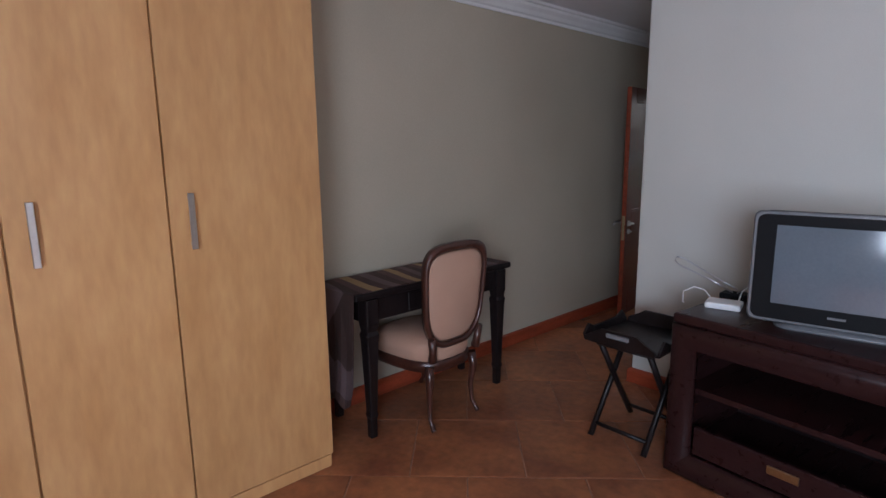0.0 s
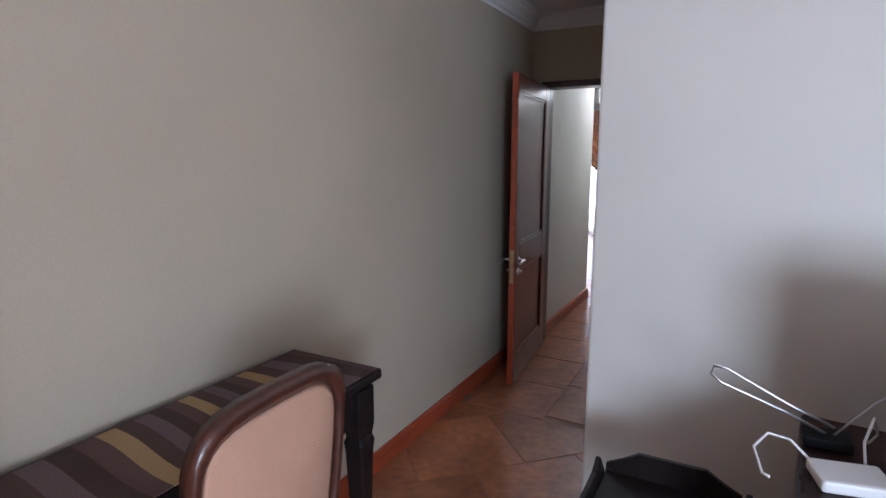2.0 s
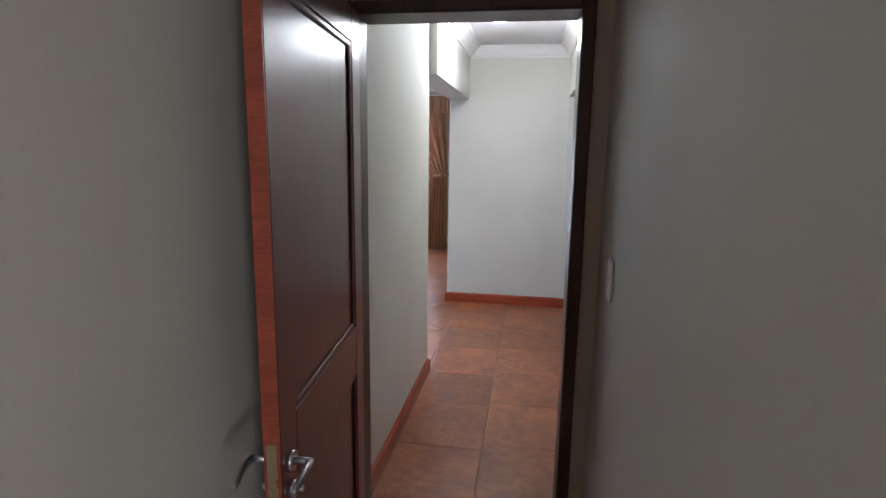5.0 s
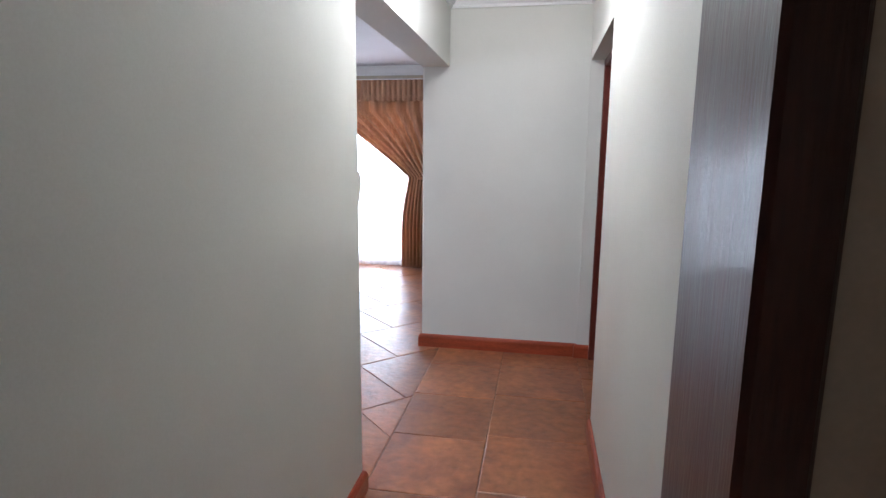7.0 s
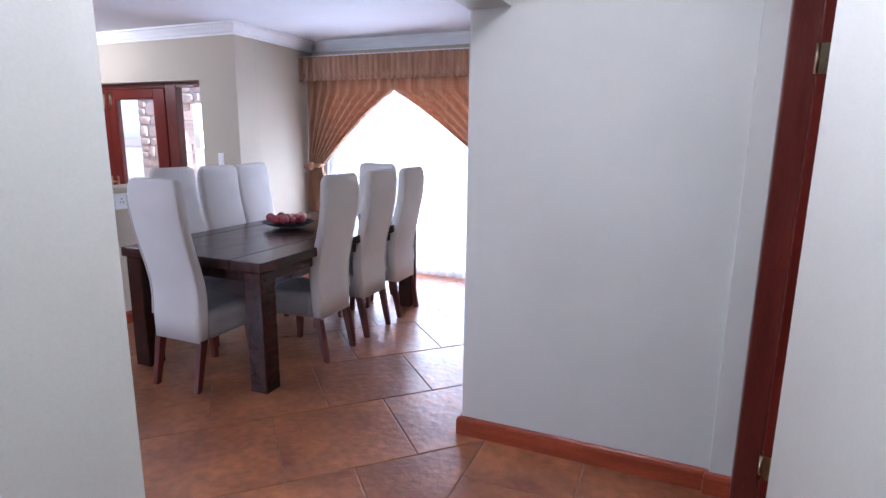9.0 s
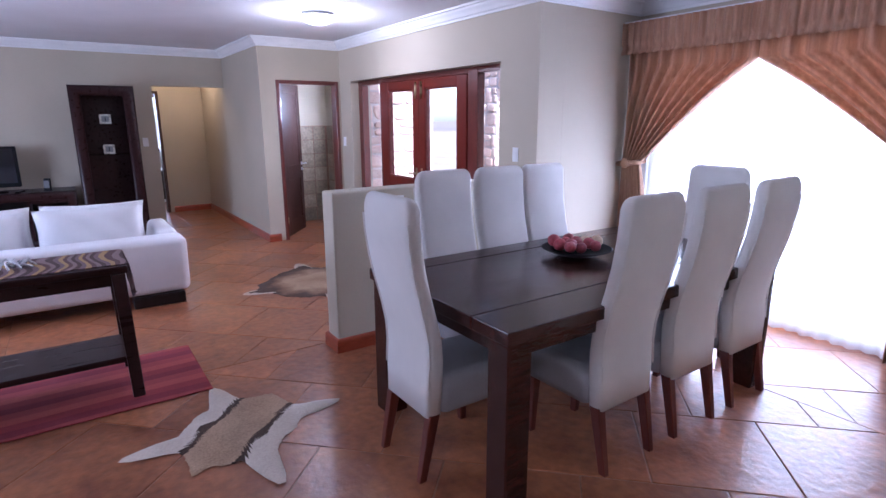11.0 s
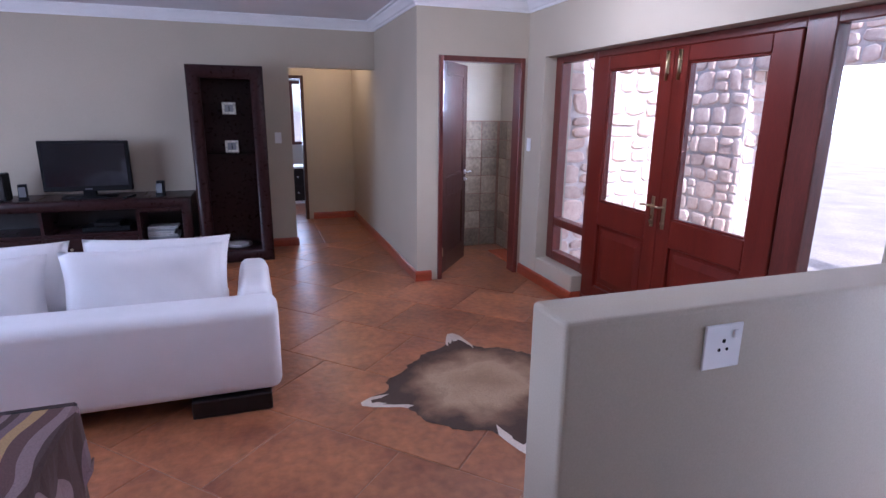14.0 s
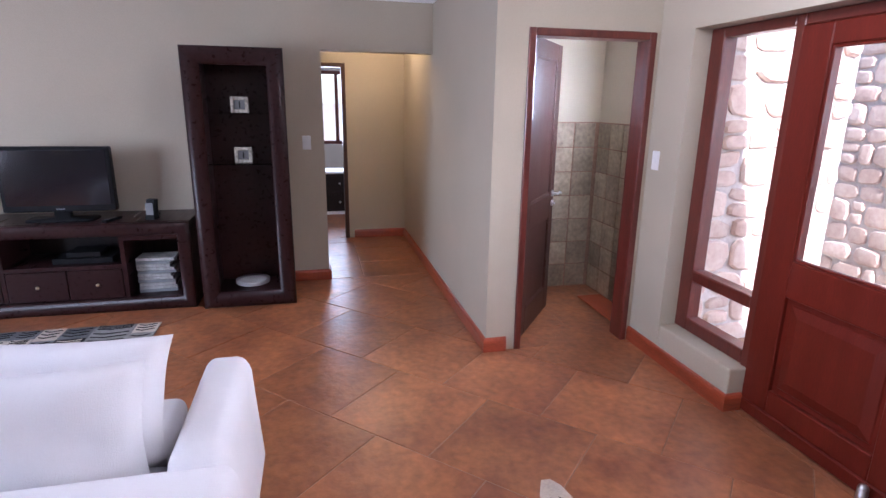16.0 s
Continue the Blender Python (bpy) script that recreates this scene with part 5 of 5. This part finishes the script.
# local x runs along +y of the room, local -y towards the sofa
UW, UH = 2.3, 0.70
roll_frame(-UW, 0.0, 0.0, UH, 0.10, 0.0, 0.05, M_WENGE).done("front_frame", tu)
b = Build()
b.box((-UW, 0.0, UH - 0.03), (0, 0.48, UH + 0.004), M_WENGE, 0.004).box((-UW, 0.0, 0.0), (-UW + 0.03, 0.48, UH - 0.03), M_WENGE).box((-0.03, 0.0, 0.0), (0, 0.48, UH - 0.03), M_WENGE)
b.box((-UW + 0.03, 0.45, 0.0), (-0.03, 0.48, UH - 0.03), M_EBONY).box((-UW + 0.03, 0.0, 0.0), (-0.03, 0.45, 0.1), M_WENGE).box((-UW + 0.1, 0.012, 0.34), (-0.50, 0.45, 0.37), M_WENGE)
b.box((-0.52, 0.01, 0.1), (-0.49, 0.45, UH - 0.03), M_WENGE).box((-1.35, 0.01, 0.1), (-1.32, 0.45, UH - 0.03), M_WENGE).box((-0.49, 0.01, 0.56), (-0.03, 0.03, UH - 0.03), M_WENGE)
b.done("body", tu)
for x0, x1 in ((-0.905, -0.525), (-1.315, -0.91), (-1.76, -1.355), (-2.19, -1.765)):
    part_box(tu, "drawer", (x0, 0.004, 0.105), (x1, 0.03, 0.335), M_WENGE, 0.004)
for x in (-0.70, -1.11, -1.56, -1.98):
    Build().ball((x, -0.008, 0.22), 0.014, M_BRASS).done("knob", tu, label="small round knob")
g = Build().box((-0.485, 0.008, 0.11), (-0.105, 0.012, 0.555), M_GLASS).done("glass_door", tu)
g.visible_shadow = False
mg = thing("magazine_pile", pose(-11.05, 7.48, 0.10), "pile of magazines behind the glass door", "magazines")
rng = random.Random(5)
for k in range(11):
    z = k * 0.026
    part_box(mg, "magazine", (-0.10 + rng.uniform(-0.01, 0.01), -0.14, z), (0.10, 0.14 + rng.uniform(-0.03, 0.01), z + 0.024), M_PAPER if k % 3 else M_GREYP, 0.002, tf=pose(0, 0, 0, 0, 0, rng.uniform(-4, 4)))
dv = thing("video_player", pose(-11.05, 6.98, 0.37), "slim grey video player in the cabinet", "video player")
part_box(dv, "case", (-0.15, -0.21, 0.0), (0.13, 0.21, 0.045), M_BLACK, 0.004)
part_box(dv, "case", (-0.12, -0.12, 0.046), (0.10, 0.12, 0.085), M_BLACK, 0.004)
ft = thing("flat_television", pose(-10.99, 6.86, UH + 0.004, 0, 0, 90), "black flat screen television on the cabinet", "television")
part_box(ft, "casing", (-0.385, 0.0, 0.065), (0.385, 0.07, 0.555), M_BLACK, 0.012, 2)
part_box(ft, "screen", (-0.355, -0.004, 0.115), (0.355, 0.002, 0.53), M_LCD, 0.001, label="dark glossy screen")
part_box(ft, "brand_bar", (-0.03, -0.003, 0.082), (0.03, 0.0, 0.092), M_GREYP, 0)
Build().loft([rr_ring(0, 0.03, 0.0, 0.24, 0.11, 0.06), rr_ring(0, 0.03, 0.014, 0.235, 0.105, 0.06), rr_ring(0, 0.04, 0.02, 0.06, 0.03, 0.02), rr_ring(0, 0.04, 0.075, 0.06, 0.025, 0.02)], M_BLACK).done("foot", ft)
sp = thing("small_speaker", pose(-10.95, 7.50, UH + 0.004, 0, 0, 80), "small black tilted speaker", "speaker", "speakers")
Build().loft([rr_ring(0, 0, 0, 0.04, 0.045, 0.01), rr_ring(0, 0.0, 0.02, 0.035, 0.04, 0.01), rr_ring(0, 0.03, 0.15, 0.035, 0.03, 0.01)], M_BLACK, smooth=False).done("body", sp)
part_box(sp, "grille", (-0.028, -0.035, 0.03), (0.028, -0.03, 0.13), M_GREYP, 0.002)
copy_thing(sp, pose(-10.95, 6.32, UH + 0.004, 0, 0, 100))
rm = thing("remote_control", pose(-10.93, 7.22, UH + 0.004, 0, 0, 70), "black remote control on the cabinet", "remote control")
part_box(rm, "body", (-0.02, -0.09, 0), (0.02, 0.09, 0.018), M_BLACK, 0.005, 2)
part_box(rm, "buttons", (-0.014, -0.07, 0.018), (0.014, 0.05, 0.0195), M_GREYP, 0.0005)
tw = thing("tower_speaker", pose(-10.98, 6.14, UH + 0.004), "slim black box speaker beside the television", "speaker")
part_box(tw, "body", (-0.08, -0.06, 0), (0.08, 0.06, 0.26), M_BLACK, 0.008)
part_box(tw, "grille", (0.08, -0.05, 0.02), (0.084, 0.05, 0.24), M_EBONY, 0.001)

ts = thing("tall_display_shelf", pose(-10.78, 8.21, 0, 0, 0, 90), "tall dark wooden display shelf with moulded frame", "display shelf")
KW, KH = 0.355, 1.985
roll_frame(-KW, 0.0, KW, KH, 0.125, 0.0, 0.055, M_WENGE).done("front_frame", ts)
b = Build()
b.box((-KW + 0.06, 0.002, 0.0), (-KW + 0.09, 0.4, KH - 0.02), M_WENGE).box((KW - 0.09, 0.002, 0.0), (KW - 0.06, 0.4, KH - 0.02), M_WENGE)
b.box((-KW + 0.09, 0.38, 0.0), (KW - 0.09, 0.4, KH - 0.02), M_WENGE).box((-KW + 0.09, 0.002, KH - 0.08), (KW - 0.09, 0.38, KH - 0.02), M_WENGE).box((-KW + 0.09, 0.002, 0.0), (KW - 0.09, 0.38, 0.115), M_WENGE)
b.done("body", ts)
for z in (1.13, 1.51):
    Build().box((-KW + 0.09, 0.03, z), (KW - 0.09, 0.38, z + 0.008), M_GLASS).done("glass_shelf", ts).visible_shadow = False
for z in (1.138, 1.518):
    ck = thing("glass_block_ornament", pose(-10.92, 8.22, z, 0, 0, 90), "square clear glass block ornament on a shelf", "ornament", "glass ornaments")
    b = Build()
    for x0, x1, z0, z1 in ((-0.065, -0.04, 0, 0.12), (0.04, 0.065, 0, 0.12), (-0.04, 0.04, 0, 0.025), (-0.04, 0.04, 0.095, 0.12)):
        b.box((x0, -0.03, z0), (x1, 0.03, z1), M_CRYSTAL, 0.004)
    b.done("frame", ck)
    part_box(ck, "face", (-0.04, -0.012, 0.025), (0.04, 0.012, 0.095), M_GREYP, 0.002)
    part_box(ck, "bar", (-0.004, -0.018, 0.035), (0.004, -0.012, 0.085), M_BLACK, 0)
pl = thing("plate_stack", pose(-10.98, 8.21, 0.115), "small stack of pale plates on the bottom shelf", "plates")
b = Build()
for k in range(3):
    z = k * 0.012
    b.loft([[(r * math.cos(2 * math.pi * j / 28), r * math.sin(2 * math.pi * j / 28), z + h) for j in range(28)] for r, h in ((0.07, 0), (0.09, 0.004), (0.135, 0.018), (0.137, 0.021), (0.09, 0.009), (0.01, 0.006))], M_WHITEP)
b.done("plate", pl)

# ---------- cloakroom and far bedroom ----------
cw = Build().box((-10.749, 9.932, 0.0), (-10.742, 11.168, 1.47), M_GROUT).done("cloakroom_tiling", label="earth-coloured slate tiles on the cloakroom wall", category="wall tiles", **STR)
for i in range(7):
    for j in range(6):
        y0, z0 = 9.935 + j * 0.2, 0.01 + i * 0.2085
        Build().box((0, 0, 0), (0.008, 0.188, 0.2), M_BATHT, 0.003).done("tile", cw, pose(-10.742, y0 + 0.004, z0))
cn = Build().box((-10.733, 11.160, 0.0), (-9.70, 11.167, 1.47), M_GROUT).done("cloakroom_tiling", label="earth-coloured slate tiles on the cloakroom wall", category="wall tiles", **STR)
for i in range(7):
    for j in range(5):
        Build().box((0, 0, 0), (0.188, 0.008, 0.2), M_BATHT, 0.003).done("tile", cn, pose(-10.72 + j * 0.2, 11.152, 0.01 + i * 0.2085))
bm_ = Build().box((-0.28, -0.11, 0.002), (0.28, 0.11, 0.018), M_ORANGE, 0.006).done("bath_mat", m=pose(-10.15, 11.03, 0, 0, 0, 0))
tagged(bm_, "orange woven bath mat on the floor", "bath mat")
pd = thing("bedside_pedestal", pose(-14.6, 8.9, 0), "dark wooden bedside pedestal in the far bedroom", "bedside table")
part_box(pd, "body", (-0.25, -0.5, 0.05), (0.2, 0.5, 0.60), M_EBONY, 0.006)
part_box(pd, "top", (-0.27, -0.52, 0.60), (0.22, 0.52, 0.63), M_WHITEP, 0.006, label="white cloth on top")
for z in (0.08, 0.35):
    part_box(pd, "drawer", (0.2, -0.46, z), (0.215, 0.46, z + 0.22), M_EBONY, 0.004)
    Build().ball((0.225, 0.2, z + 0.11), 0.016, M_STEEL).done("knob", pd, label="small steel knob")
part_box(pd, "plinth", (-0.24, -0.49, 0), (0.18, 0.49, 0.05), M_WHITEP, 0.002)

# ---------- floor tiles ----------
floor = Build().box((-16.1, -1.75, -0.15), (2.65, 12.28, -0.0035), M_GROUT).done("floor", label="floor of large glossy brown slate tiles with pale joints", category="floor", **STR)
Build().box((-400, -400, -0.4), (400, 400, -0.16), M_PAVE).done("ground", label="pale paved ground outside the house", category="ground", **STR)
Build().box((-12.0, 12.285, -0.155), (-2.0, 18.0, -0.03), M_PAVE).done("pavement", label="paved porch outside the entrance", category="pavement", **STR)
Build().box((-9.56, 11.171, -0.155), (-5.96, 12.284, -0.03), M_PAVE).done("pavement", label="paved porch outside the entrance", category="pavement", **STR)


def clip(poly, x0, y0, x1, y1):
    for ax, v, s in ((0, x0, 1), (0, x1, -1), (1, y0, 1), (1, y1, -1)):
        out = []
        for a, b in zip(poly, poly[1:] + poly[:1]):
            ia, ib = s * (a[ax] - v) >= 0, s * (b[ax] - v) >= 0
            if ia:
                out.append(a)
            if ia != ib:
                t = (v - a[ax]) / (b[ax] - a[ax])
                out.append((a[0] + t * (b[0] - a[0]), a[1] + t * (b[1] - a[1])))
        poly = out
        if not poly:
            break
    return poly


def area(p):
    return abs(sum(a[0] * b[1] - a[1] * b[0] for a, b in zip(p, p[1:] + p[:1]))) / 2


tile_stuff = Build()
tile_count = 0
trng = random.Random(4)


def tile(poly, near):
    """One slate: a slab with a worn, slightly uneven edge."""
    global tile_count
    if len(poly) < 3 or area(poly) < 0.006:
        return
    cx, cy = sum(p[0] for p in poly) / len(poly), sum(p[1] for p in poly) / len(poly)
    h = trng.uniform(-0.0008, 0.0008)

    def shrink(p, d):
        v = Vector((p[0] - cx, p[1] - cy))
        return v * max(0.2, 1 - d / max(v.length, 0.03))
    low = [(*shrink(p, 0.003), -0.006) for p in poly]
    mid = [(*shrink(p, 0.0035), -0.002 + h) for p in poly]
    top = [(*shrink(p, 0.009), h) for p in poly]
    if near and tile_count < 300:
        tile_count += 1
        b = Build()
        b.loft([low, mid, top], M_TILE, smooth=False)
        b.done("tile", floor, pose(cx, cy, 0))
    else:
        tile_stuff.loft([[(x + cx, y + cy, z) for x, y, z in r] for r in (low, mid, top)], M_TILE, smooth=False)


def lay(x0, y0, x1, y1, size, turn, near, ox=0.0, oy=0.0, bond=0.5, ratio=1.0):
    """Tiles of a size in running bond, turned by some degrees, over a rectangle."""
    c, s = math.cos(radians(turn)), math.sin(radians(turn))
    cx, cy = (x0 + x1) / 2, (y0 + y1) / 2
    R = math.hypot(x1 - x0, y1 - y0) / 2 + size * 2
    w = size * ratio
    n, k = int(R / size) + 2, int(R / w) + 2
    for i in range(-n, n):
        for j in range(-k, k):
            u, v = ox + (i + bond * (j % 2)) * size, oy + j * w
            q = [(u, v), (u + size, v), (u + size, v + w), (u, v + w)]
            q = [(cx + a * c - b2 * s, cy + a * s + b2 * c) for a, b2 in q]
            q = clip(q, x0, y0, x1, y1)
            if q:
                tile(q, near)


for x0, x1, first in ((-2.575, -2.085, 4.183), (-2.085, -1.55, 4.25)):
    y = first
    while y < 9.05:
        q = clip([(x0, y), (x1, y), (x1, y + 0.5025), (x0, y + 0.5025)], -3, 4.2, 0, 9.05)
        if q:
            tile(q, True)
        y += 0.5025
lay(-2.64, 4.2, -2.575, 5.44, 0.5, 0, False)
lay(-1.55, 4.2, -1.43, 9.05, 0.5, 0, False)
lay(-6.0, 7.2, -2.575, 10.95, 0.62, 45, True, ox=0.2)
lay(-11.35, 7.2, -6.0, 10.95, 0.62, 45, True, ox=0.2)
lay(-5.79, 10.95, -2.7, 12.1, 0.62, 45, True, ox=0.2)
lay(-2.64, 0.9, 2.5, 4.2, 0.55, 45, True)
lay(-2.64, -1.6, 2.5, 0.9, 0.55, 45, False)
lay(-11.35, 4.0, -2.76, 7.2, 0.62, 45, False)
lay(-12.95, 7.4, -11.35, 9.82, 0.56, 0, False)
lay(-10.75, 9.93, -9.565, 11.17, 0.56, 0, False)
lay(-9.565, 10.95, -5.95, 11.1, 0.62, 45, False)
lay(-16.0, 7.0, -12.95, 10.6, 0.62, 45, False)
lay(-1.43, 5.6, 0.2, 10.4, 0.55, 0, False)
tile_stuff.done("tile", floor, kind="stuff")
